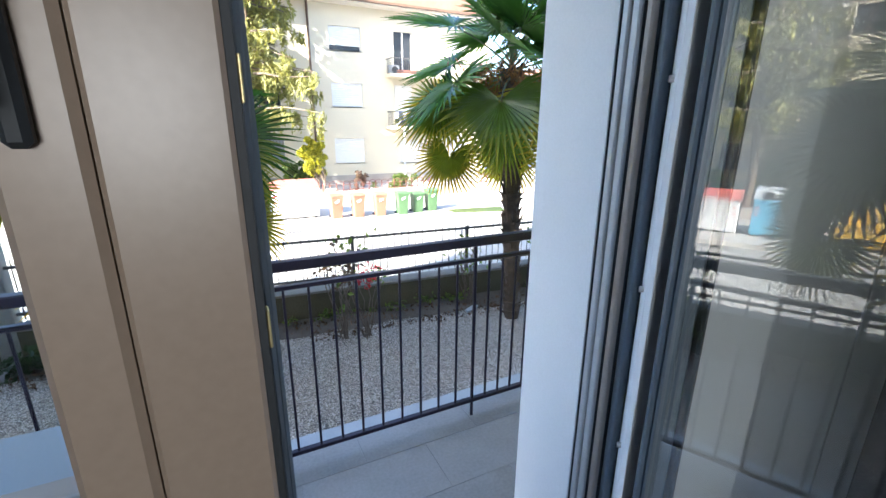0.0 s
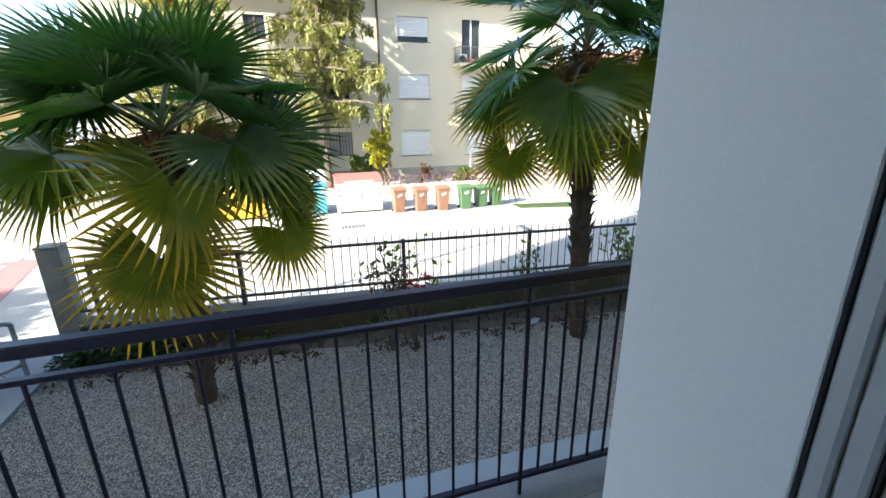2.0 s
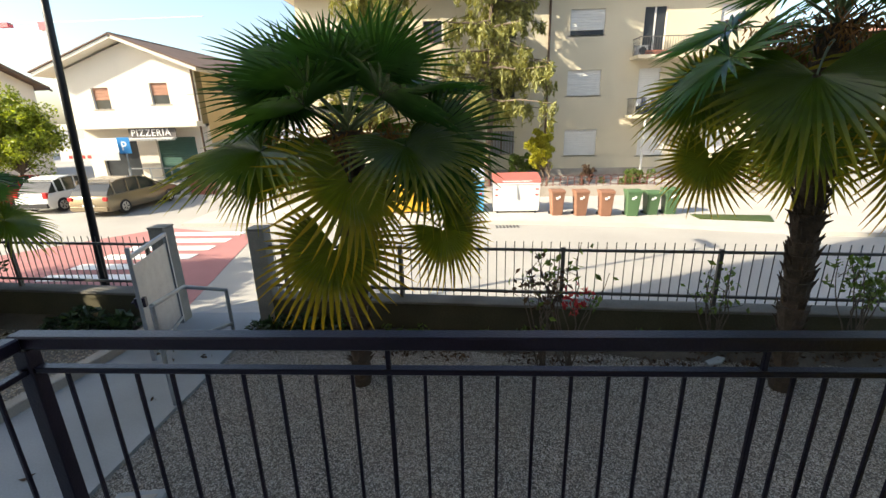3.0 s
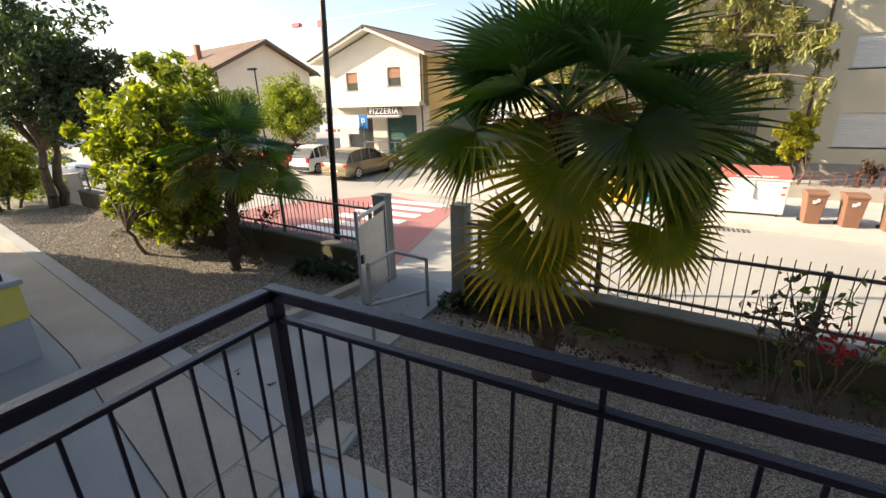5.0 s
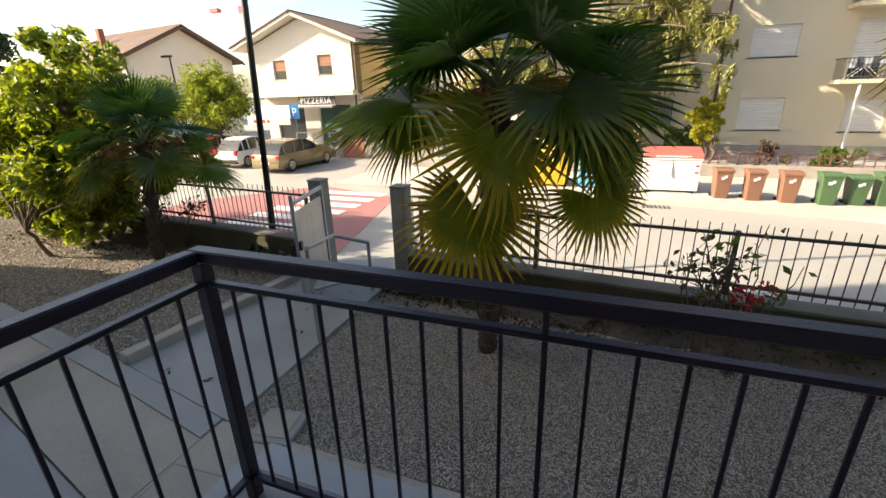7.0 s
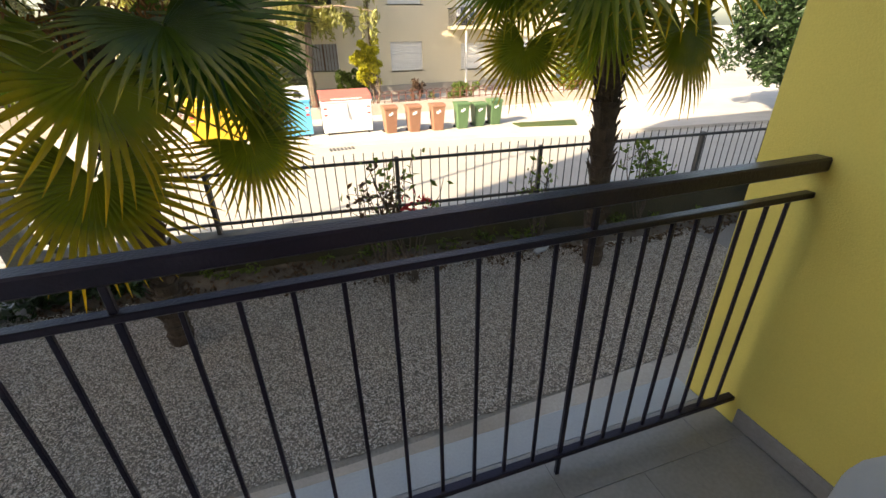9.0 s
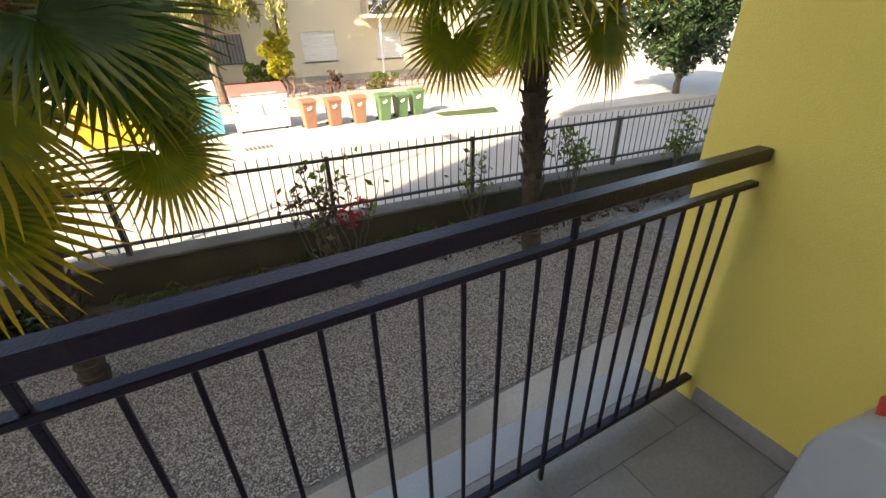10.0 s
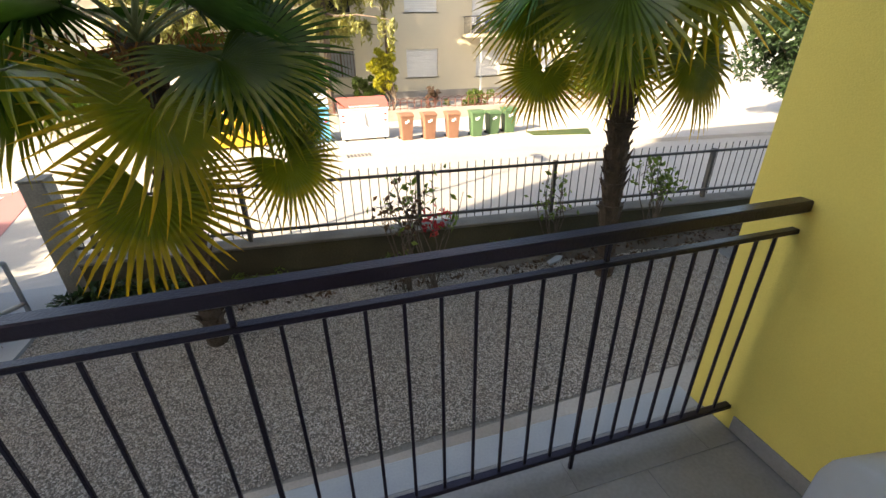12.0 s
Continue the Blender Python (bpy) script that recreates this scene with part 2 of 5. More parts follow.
def mesh_of(name, bm, material, bevel=0.0, smooth=False):
    if bevel:
        bmesh.ops.bevel(bm, geom=bm.edges[:], offset=bevel, segments=1, affect="EDGES", clamp_overlap=True)
    me = bpy.data.meshes.new(name)
    bm.to_mesh(me)
    bm.free()
    me.materials.append(material)
    if smooth:
        me.shade_smooth()
    return me


def part(name, bm, material=None, parent=None, label="", bevel=0.0, smooth=False, loc=None):
    me = bm if isinstance(bm, bpy.types.Mesh) else mesh_of(name, bm, material, bevel, smooth)
    ob = new(name, me)
    if parent:
        ob.parent = parent
    if loc is not None:
        ob.matrix_basis = loc if isinstance(loc, Matrix) else Matrix.Translation(loc)
    if label:
        tagged(ob, label)
    return ob


def thing(name, loc, label, category, group="", kind=""):
    ob = new(name)
    ob.empty_display_size = 0.1
    ob.matrix_basis = loc if isinstance(loc, Matrix) else Matrix.Translation(loc)
    return tagged(ob, label, category, group, kind)


def boxpart(name, dims, material, parent, label="", bevel=0.0, m=None):
    bm = bmesh.new()
    box(bm, *dims, m)
    return part(name, bm, material, parent, label, bevel)


def structure(name, boxes, material, label, category, bevel=0.0):
    bm = bmesh.new()
    for d in boxes:
        box(bm, *d)
    return tagged(part(name, bm, material, None, "", bevel), label, category, "", "structure")


# garden level and street level
G, R = -0.90, -1.79


# ---- ground, road, garden ----
def fence_y(x):
    return 8.33 - 0.08 * x


bm = bmesh.new()
bmesh.ops.create_grid(bm, x_segments=40, y_segments=40, size=400)
for v in bm.verts:
    v.co.z = R - 0.02
tagged(part("ground", bm, M_ASPHALT), "pale sunlit asphalt street reaching to the horizon", "ground", "", "structure")

bm = bmesh.new()
pts = [(-30, 3.0), (12, 3.0), (12, fence_y(12) - 0.1), (-1.0, fence_y(-1) - 0.1), (-1.9, fence_y(-1.9) - 0.1), (-14, fence_y(-14) - 0.1), (-30, 10.8)]
bottom = [bm.verts.new((x, y, R - 0.1)) for x, y in pts]
top = [bm.verts.new((x, y, G - 0.012)) for x, y in pts]
bm.faces.new(top)
for i in range(len(pts)):
    j = (i + 1) % len(pts)
    bm.faces.new((bottom[i], bottom[j], top[j], top[i]))
bmesh.ops.recalc_face_normals(bm, faces=bm.faces[:])
tagged(part("garden_ground", bm, M_SOIL), "grey-brown garden soil under a layer of gravel", "ground", "", "structure")

bm = bmesh.new()
prism(bm, [(8.35, G + 0.028), (8.7, G + 0.028), (11.4, R + 0.02), (11.4, R - 0.1), (8.35, R - 0.1)], -2.0, -0.75, "x")
tagged(part("gate_ramp", bm, M_CONC_PALE), "pale concrete ramp from the gate down to the street", "ramp", "", "structure")

# red crossing and zebra
def flat(name, outline, z, thick, material, label, category, kind="structure"):
    bm = bmesh.new()
    prism(bm, outline, z - thick, z, "z")
    return tagged(part(name, bm, material), label, category, "", kind)


flat("road_red_zone", [(-3.6, 10.6), (-4.85, 16.2), (-8.4, 17.3), (-11.5, 14.0), (-11.5, 10.9)], R - 0.012, 0.01, M_RED_ROAD, "faded red coating of a raised street crossing", "road")
crossing = thing("zebra_crossing", (0, 0, R), "white zebra stripes painted on the red road coating", "road marking", "", "structure")
for k in range(6):
    y = 12.3 + 0.78 * k
    boxpart("stripe", (-8.2 + 0.10 * k, -5.6 + 0.05 * k, y, y + 0.42, -0.008, -0.002), M_WHITE_LINE, crossing)
flat("pavement_1", [(-0.8, fence_y(-0.8) + 0.12), (11.9, fence_y(11.9) + 0.12), (11.9, fence_y(11.9) + 0.75), (-0.8, fence_y(-0.8) + 0.75)], R + 0.05, 0.12, M_PAVING, "pale concrete pavement beyond the garden fence", "pavement")
flat("pavement_2", [(-2.1, fence_y(-2.1) + 0.12), (-2.1, fence_y(-2) + 0.75), (-14, 10.2), (-14, 9.5)], R + 0.05, 0.12, M_PAVING, "pale concrete pavement beyond the garden fence", "pavement")
flat("pavement_3", [(-8, 17.4), (2.4, 17.3), (7.4, 16.6), (11.7, 15.4), (32, 13), (32, 21.4), (-8, 21.4)], R + 0.1, 0.14, M_PAVING, "pavement with a kerb in front of the flats", "pavement")
flat("lawn_verge", [(9.0, 17.1), (10.9, 16.6), (11.3, 17.4), (9.0, 17.7)], R + 0.13, 0.04, M_LEAF_MID, "strip of bright green grass along the pavement", "grass", "stuff")

# concrete apron along the house, path to the gate
flat("apron", [(-1.0, 3.642), (5.5, 3.642), (5.5, 5.74), (1.8, 5.55), (-1.0, 5.58)], G + 0.02, 0.1, M_CONC, "worn beige concrete strip along the house wall", "path")
flat("side_path", [(-1.008, 4.72), (-1.008, 5.38), (-2.3, 5.62), (-9.0, 6.65), (-14, 7.4), (-14, 6.7), (-3.9, 5.32)], G + 0.02, 0.1, M_CONC, "worn beige concrete path along the house wall", "path")
flat("side_path_inner", [(-1.008, 3.642), (-1.008, 4.705), (-3.9, 5.305), (-14, 6.685), (-14, 3.642)], G + 0.018, 0.1, M_CONC_PALE, "smooth grey concrete path beside the house wall", "path")
flat("path_border", [(-1.008, 5.383), (-1.008, 5.58), (-2.3, 5.82), (-9.0, 6.85), (-14, 7.6), (-14, 7.403), (-9.0, 6.653), (-2.3, 5.623)], G + 0.035, 0.1, M_CONC_PALE, "pale concrete border slabs along the path", "path")
flat("gate_path", [(-2.42, 5.85), (-0.94, 5.58), (-0.92, 8.7), (-2.05, 8.7)], G + 0.03, 0.1, M_CONC_PALE, "pale smooth concrete path leading to the gate", "path")
bm = bmesh.new()
prism(bm, [(-2.56, 5.87), (-2.425, 5.85), (-2.08, 8.25), (-2.22, 8.25)], G - 0.05, G + 0.13, "z")
tagged(part("path_kerb", bm, M_CONC, None, "", 0.01), "low weathered concrete kerb beside the gate path", "kerb", "", "structure")
bm = bmesh.new()
box(bm, -0.17, 0.17, -0.17, 0.17, 0, 0.05)
cover = thing("inspection_cover", pose(-0.54, 5.66, G - 0.01, 0, 0, 8), "square pale concrete inspection cover lying in the gravel", "manhole")
part("slab", bm, M_CONC_PALE, cover, "", 0.008)
bm = bmesh.new()
box(bm, -0.12, 0.12, -0.12, 0.12, 0.05, 0.058)
part("lid", bm, M_CONC, cover, "", 0.003)
cover2 = thing("drain_cover", pose(-0.75, 4.95, G + 0.02, 0, 0, 4), "square concrete drain cover set into the apron", "manhole")
boxpart("frame", (-0.22, 0.22, -0.22, 0.22, 0, 0.004), M_GROUT, cover2)
boxpart("lid", (-0.205, 0.205, -0.205, 0.205, 0.004, 0.012), M_CONC, cover2, "", 0.003)

# ---- house: facade, door, balcony ----
structure("wall_facade", [(-14.0, 0.55, 3.385, 3.64, G - 0.1, 3.2), (2.30, 3.22, 3.385, 3.64, G - 0.1, 3.2), (0.55, 2.30, 3.385, 3.64, 2.35, 3.2), (0.55, 2.30, 3.385, 3.64, G - 0.1, -0.12),
                          (0.55, 1.443, 3.435, 3.64, -0.119, 1.014), (3.24, 12.0, 3.385, 3.64, G - 0.1, 3.2)], M_PLASTER_WHITE, "white plastered house wall with the door opening", "wall")
# assumed walls in the dimmed colour; the opening at the back is assumed too
structure("wall_room", [(-1.2, -1.0, -1.6, 3.384, -0.05, 2.7), (3.6, 3.8, -1.6, 3.384, -0.05, 2.7), (-1.2, 0.15, -1.8, -1.6, -0.05, 2.7), (1.35, 3.8, -1.8, -1.6, -0.05, 2.7), (0.15, 1.35, -1.8, -1.6, -0.05, 1.1), (0.15, 1.35, -1.8, -1.6, 2.4, 2.7)], M_ROOM_DIM, "plain room walls, the dim of the room put into their colour", "wall")
structure("ceiling", [(-1.2, 3.8, -1.8, 3.384, 2.7, 2.9)], M_ROOM_DIM, "plain room ceiling in the same dimmed colour", "ceiling")
structure("floor", [(-1.2, 3.8, -1.8, 3.384, -0.2, -0.005)], M_FLOOR_IN, "tiled room floor in a dimmed beige", "floor")
# unseen mass; height and left end are set by the shadow it must throw
structure("wall_shade_block", [(-12.2, 26, -6.0, 4.2, 3.2, 15.0), (-12.2, -1.2, -6.0, 3.384, G, 3.2), (3.8, 22, -6, 3.384, G, 3.2)], M_PLASTER_WHITE, "unseen house block sized to shade the garden and street", "wall")
# added out of view: the sloping top draws the garden's shadow edge
bm = bmesh.new()
prism(bm, [(-14.2, G), (-14.2, 2.8), (-12.4, 3.5), (-12.25, 3.6), (-12.25, G)], -5.0, 4.3)
tagged(part("wall_shade_wing", bm, M_PLASTER_WHITE), "unseen wedge added to shape the shadow edge in the garden", "wall", "", "structure")
structure("ceiling_balcony", [(0.2, 3.5, 3.642, 4.72, 2.6, 2.72)], M_PLASTER_WHITE, "white underside of the balcony above", "ceiling")
structure("wall_side", [(3.232, 3.52, 3.642, 4.785, G, 2.595)], M_PLASTER_YELLOW, "yellow plastered side wall of the balcony", "wall")
structure("wall_facade_low", [(0.25, 3.22, 3.642, 4.66, G - 0.05, -0.10)], M_PLASTER_GREY, "grey plastered base under the balcony", "wall")

sill = thing("balcony_edge", (0, 0, 0), "pale stone edging round the balcony floor", "sill", "", "structure")
boxpart("edge_slab", (0.28, 3.228, 4.70, 4.84, -0.06, -0.008), M_SILL, sill, "", 0.006)
boxpart("edge_slab", (0.22, 0.36, 3.642, 4.695, -0.06, -0.008), M_SILL, sill, "", 0.006)
structure("door_threshold", [(1.445, 2.065, 3.336, 3.598, -0.119, 0.008)], M_SILL, "pale stone door threshold", "threshold", 0.005)
wsill = structure("window_sill", [(0.50, 1.452, 3.437, 3.69, 1.015, 1.05)], M_SILL, "pale stone window sill beside the door", "window sill", 0.006)


def profile(parent, name, x0, x1, y0, y1, material, z0=0.012, z1=2.35, label=""):
    return boxpart(name, (x0, x1, y0, y1, z0, z1), material, parent, label, 0.003)


door = thing("door_1", (0, 0, 0), "glazed balcony door with taupe inner finish, one leaf swung open", "door", "", "structure")


def splay(name, outline, material, label, z0=0.012, z1=2.35):
    """An upright of the door surround with a slanting face, from its plan."""
    bm = bmesh.new()
    prism(bm, outline, z0, z1, "z")
    return part(name, bm, material, door, label, 0.0015)


splay("reveal_lining", [(2.067, 3.642), (2.088, 3.462), (2.30, 3.462), (2.30, 3.642)], M_PLASTER_WHITE, "white plastered door reveal", 0.0)
profile(door, "seal", 2.0885, 2.30, 3.459, 3.461, M_RUBBER)
profile(door, "shutter_guide", 2.0895, 2.30, 3.442, 3.4585, M_GREY_ALU, label="grey aluminium shutter guide")
profile(door, "shutter_guide", 2.0945, 2.30, 3.4235, 3.4415, M_GREY_ALU)
profile(door, "seal", 2.101, 2.30, 3.4205, 3.423, M_RUBBER)
profile(door, "jamb", 2.104, 2.30, 3.405, 3.420, M_BROWN_ALU, label="brown aluminium door jamb")
profile(door, "seal", 2.117, 2.30, 3.4025, 3.4045, M_RUBBER)
profile(door, "jamb_rebate", 2.122, 2.30, 3.387, 3.402, M_SLATE)
splay("strike_strip", [(2.148, 3.386), (2.073, 3.318), (2.30, 3.318), (2.30, 3.386)], M_WHITE_PVC, "pale metal strike strip with screws")
splay("inner_casing", [(2.072, 3.317), (1.950, 3.216), (2.30, 3.216), (2.30, 3.317)], M_WHITE_PVC, "white inner casing")
for z in (0.35, 0.62, 0.9, 1.25, 1.62):
    bm = bmesh.new()
    tube(bm, (2.113, 3.348, z), (2.104, 3.357, z), 0.006, 0.006, 8)
    part("screw", bm, M_CHROME, door)
boxpart("head_frame", (0.55, 2.30, 3.216, 3.43, 2.352, 2.42), M_BROWN_ALU, door, "", 0.003)
# window leaf beside the door, shut, above the sill
win = thing("window_1", (0, 0, 0), "window leaf with taupe inner finish and a lever handle", "window", "", "structure")
leaf = boxpart("leaf_stile", (1.357, 1.443, 3.200, 3.262, 1.10, 2.28), M_BROWN_PVC, win, "taupe window stile with a dark seal", 0.004)
boxpart("inner_stile", (1.303, 1.3555, 3.1985, 3.262, 1.10, 2.28), M_BROWN_PVC, win, "", 0.006)
boxpart("seal", (1.4435, 1.450, 3.208, 3.255, 1.10, 2.28), M_RUBBER, leaf)
boxpart("frame_side", (1.40, 1.458, 3.263, 3.300, 0.0, 2.28), M_SLATE, win, "slate-coloured frame side with seals", 0.004)
boxpart("frame_seal", (1.40, 1.454, 3.301, 3.312, 0.0, 2.28), M_RUBBER, win)
boxpart("frame_outer", (1.40, 1.466, 3.313, 3.325, 0.0, 2.28), M_SLATE, win, "", 0.004)
boxpart("outer_stop", (1.41, 1.446, 3.326, 3.434, 0.0, 2.28), M_GREY_ALU, win, "", 0.003)
boxpart("hinge_stile", (0.60, 0.70, 3.200, 3.262, 1.10, 2.28), M_BROWN_PVC, win, "", 0.004)
boxpart("bottom_rail", (0.701, 1.299, 3.200, 3.262, 1.10, 1.25), M_BROWN_PVC, win, "", 0.004)
boxpart("top_rail", (0.701, 1.299, 3.200, 3.262, 2.18, 2.28), M_BROWN_PVC, win, "", 0.004)
p1 = boxpart("pane", (0.69, 1.31, 3.228, 3.234, 1.24, 2.19), M_GLASS, win)
for z in (1.355, 1.56):
    boxpart("striker", (1.4505, 1.4535, 3.212, 3.228, z, z + 0.035), M_BRASS, leaf, "pale brass striker plate", 0.001)
bm = bmesh.new()
box(bm, 1.318, 1.333, 3.184, 3.198, 1.53, 1.69)
part("handle_plate", bm, M_RUBBER, win, "dark handle plate", 0.004)
bm = bmesh.new()
tube(bm, (1.325, 3.185, 1.66), (1.322, 3.150, 1.66), 0.009, 0.009, 10)
tube(bm, (1.322, 3.148, 1.67), (1.312, 3.142, 1.555), 0.011, 0.009, 10)
part("handle_lever", bm, M_CHROME, win, "brushed metal lever handle", 0.0, True)
boxpart("room_parapet", (0.55, 1.399, 3.20, 3.384, -0.004, 1.08), M_ROOM_DIM, win, "plain wall under the window in the dimmed room colour")
boxpart("left_jamb", (0.552, 0.599, 3.20, 3.429, 1.081, 2.28), M_BROWN_ALU, win, "", 0.003)
# door leaf, swung open into the room
rleaf = boxpart("right_leaf", (0.0, 0.018, -0.045, 0, 0.03, 2.28), M_SLATE, door, "slate-grey door leaf standing open", 0.004)
rleaf.matrix_basis = pose(1.990, 3.176, 0, 0, 0, -122)
for nm, d in (("seal", (-0.008, 0.03, 0.0005, 0.008, 0.03, 2.28)), ("stile", (0.66, 0.735, -0.06, 0, 0.03, 2.28)), ("bottom_rail", (0.0185, 0.6595, -0.045, 0, 0.03, 0.17)), ("top_rail", (0.0185, 0.6595, -0.045, 0, 2.16, 2.28)), ("glazing_bead", (0.0185, 0.026, -0.04, -0.02, 0.17, 2.16))):
    boxpart(nm, d, M_RUBBER if nm == "seal" else M_SLATE, rleaf, "", 0.003)
p2 = boxpart("pane", (0.016, 0.67, -0.034, -0.028, 0.16, 2.17), M_GLASS, rleaf)
for p in (p1, p2):
    p.visible_shadow = False


# ---- balcony railing ----
def railing(name, loc, length, spans, label, corner=True, left_handed=False):
    """A railing along its own x from 0 to length; spans: (end, bars): full posts stand where spans end."""
    th = thing(name, loc, label, "railing")
    boxpart("handrail", (-0.025 if corner else 0.026, length, -0.025, 0.025, 0.974, 1.015), M_RAIL, th, "", 0.005)
    boxpart("upper_rail", (0.023, length, -0.015, 0.015, 0.892, 0.910), M_RAIL, th, "", 0.003)
    boxpart("lower_rail", (0.023, length, -0.015, 0.015, 0.088, 0.108), M_RAIL, th, "", 0.003)
    if corner:
        boxpart("corner_post", (-0.022, 0.022, -0.022, 0.022, -0.008, 0.967), M_RAIL, th, "", 0.003)
    bar = bmesh.new()
    box(bar, -0.0052, 0.0052, -0.0052, 0.0052, 0.10, 0.892)
    bar = mesh_of("bar", bar, M_RAIL, 0.0015)
    post = bmesh.new()
    box(post, -0.0072, 0.0072, -0.0072, 0.0072, -0.014, 0.97)
    post = mesh_of("post", post, M_RAIL, 0.002)
    start = 0.0
    for end, n in spans:
        for k in range(1, n + 1):
            x = start + (end - start) * k / n
            if x < length - 0.02:
                part("post" if k == n else "bar", post if k == n else bar, None, th, loc=(x, 0, 0))
        start = end
    return th


railing("balcony_railing", pose(0.42, 4.60, 0), 2.812, ((1.059, 10), (2.07, 10), (2.812, 9)), "dark painted iron balcony railing with square bars")
railing("balcony_railing", pose(0.42, 4.60, 0, 0, 0, -90), 0.955, ((1.03, 10),), "dark painted iron railing on the short balcony side", False)


# ---- fence, gate and posts ----
def fence(x0, x1, posts, label):
    n = math.hypot(1, 0.08)
    turn = math.degrees(math.atan2(-0.08, 1))
    length = (x1 - x0) * n
    wall = thing("garden_wall", pose(x0, fence_y(x0), G, 0, 0, turn), "low mossy concrete wall under the garden fence", "wall", "", "structure")
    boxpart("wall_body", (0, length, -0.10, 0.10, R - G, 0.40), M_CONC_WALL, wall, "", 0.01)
    boxpart("coping", (0, length, -0.12, 0.12, 0.401, 0.435), M_COPING, wall, "grey weathered coping", 0.008)
    th = thing("garden_fence", pose(x0, fence_y(x0), G + 0.435, 0, 0, turn), label, "fence")
    boxpart("upper_rail", (0, length, -0.015, 0.015, 0.60, 0.63), M_FENCE, th, "", 0.003)
    boxpart("lower_rail", (0, length, -0.015, 0.015, 0.10, 0.13), M_FENCE, th, "", 0.003)
    b = bmesh.new()
    tube(b, (0, 0, 0.05), (0, 0, 0.71), 0.006, 0.005, 6)
    bar = mesh_of("bar", b, M_FENCE)
    b = bmesh.new()
    box(b, -0.02, 0.02, -0.02, 0.02, 0, 0.64)
    post = mesh_of("post", b, M_FENCE)
    k = 0.06
    while k < length:
        part("bar", bar, None, th, loc=(k, 0, 0))
        k += 0.098
    for p in posts:
        part("post", post, None, th, loc=((p - x0) * n, 0.022, 0))
    return th


fence(-0.66, 12.0, (-0.5, 0.93, 2.76, 4.37, 6.5, 8.3, 10.1), "weathered iron garden fence with thin round bars")
fence(-13.0, -2.14, (-12.5, -10.5, -8.5, -6.4, -4.3, -2.3), "weathered iron garden fence with thin round bars")

for x, y, h, lab in ((-0.77, 8.41, 1.26, "square grey concrete gate post with light stains"), (-2.03, 8.49, 1.27, "square grey concrete gate post with light stains")):
    th = thing("gate_post", (x, y, G), lab, "gate post", "gate posts")
    boxpart("shaft", (-0.10, 0.10, -0.10, 0.10, -0.05, h), M_POST, th, "", 0.012)
    boxpart("cap", (-0.105, 0.105, -0.105, 0.105, h, h + 0.02), M_POST, th, "", 0.006)

gate = thing("metal_gate", pose(-1.90, 8.36, G + 0.06, 0, 0, -74) @ Matrix.Diagonal((0.87, 1, 1, 1)), "open grey sheet-metal garden gate in a tubular frame", "gate")
for nm, d in (("hinge_stile", (0, 0.04, -0.02, 0.02, 0, 1.18)), ("lock_stile", (1.06, 1.10, -0.02, 0.02, 0, 1.26)), ("top_tube", (0.04, 1.06, -0.02, 0.02, 1.14, 1.18)), ("bottom_tube", (0.04, 1.06, -0.02, 0.02, 0.06, 0.10))):
    boxpart(nm, d, M_GALV, gate, "", 0.004)
boxpart("sheet", (0.04, 1.06, -0.003, 0.003, 0.10, 1.06), M_GALV, gate)
bm = bmesh.new()
box(bm, 1.03, 1.09, -0.05, 0.05, 0.62, 0.72)
tube(bm, (1.06, -0.05, 0.67), (1.06, -0.09, 0.67), 0.01)
tube(bm, (1.065, -0.085, 0.67), (0.97, -0.085, 0.67), 0.009)
part("latch", bm, M_RAIL, gate, "dark gate latch")

ramp_rail = thing("pipe_handrail", (0, 0, G), "grey tubular handrail beside the gate path", "handrail")
for nm, a, b in (("top_pipe", (-0.96, 6.77, 1.01), (-1.19, 7.52, 0.88)), ("top_pipe", (-1.19, 7.52, 0.88), (-1.03, 7.97, 0.66)), ("leg", (-0.96, 6.77, -0.02), (-0.96, 6.77, 1.01)), ("leg", (-1.03, 7.97, -0.02), (-1.03, 7.97, 0.66)), ("brace", (-0.96, 6.77, 0.59), (-1.03, 7.97, 0.24))):
    bm = bmesh.new()
    tube(bm, a, b, 0.021, 0.021, 10)
    part(nm, bm, M_GALV, ramp_rail, "", 0.0, False)

# neighbouring balcony of the same house
nb = thing("balcony_base", (0, 0, 0), "yellow and grey plastered balcony base of the house", "balcony", "", "structure")
boxpart("grey_band", (-7.5, -4.16, 3.642, 5.17, G, -0.42), M_PLASTER_GREY, nb)
boxpart("yellow_band", (-7.5, -4.15, 3.642, 5.18, -0.419, -0.05), M_PLASTER_YELLOW, nb, "yellow plaster band")
boxpart("edge_slab", (-7.5, -4.12, 3.642, 5.21, -0.049, 0.0), M_SILL, nb, "pale stone edging", 0.005)
railing("balcony_railing", pose(-4.26, 5.08, 0, 0, 0, 180), 3.0, ((1.0, 10), (2.0, 10), (3.0, 10)), "dark painted iron railing of the neighbouring balcony")
structure("garden_wall_end", [(-17.2, -17.0, 4.2, 11.0, R, G + 0.45)], M_CONC, "low concrete boundary wall at the garden end", "wall", 0.01)


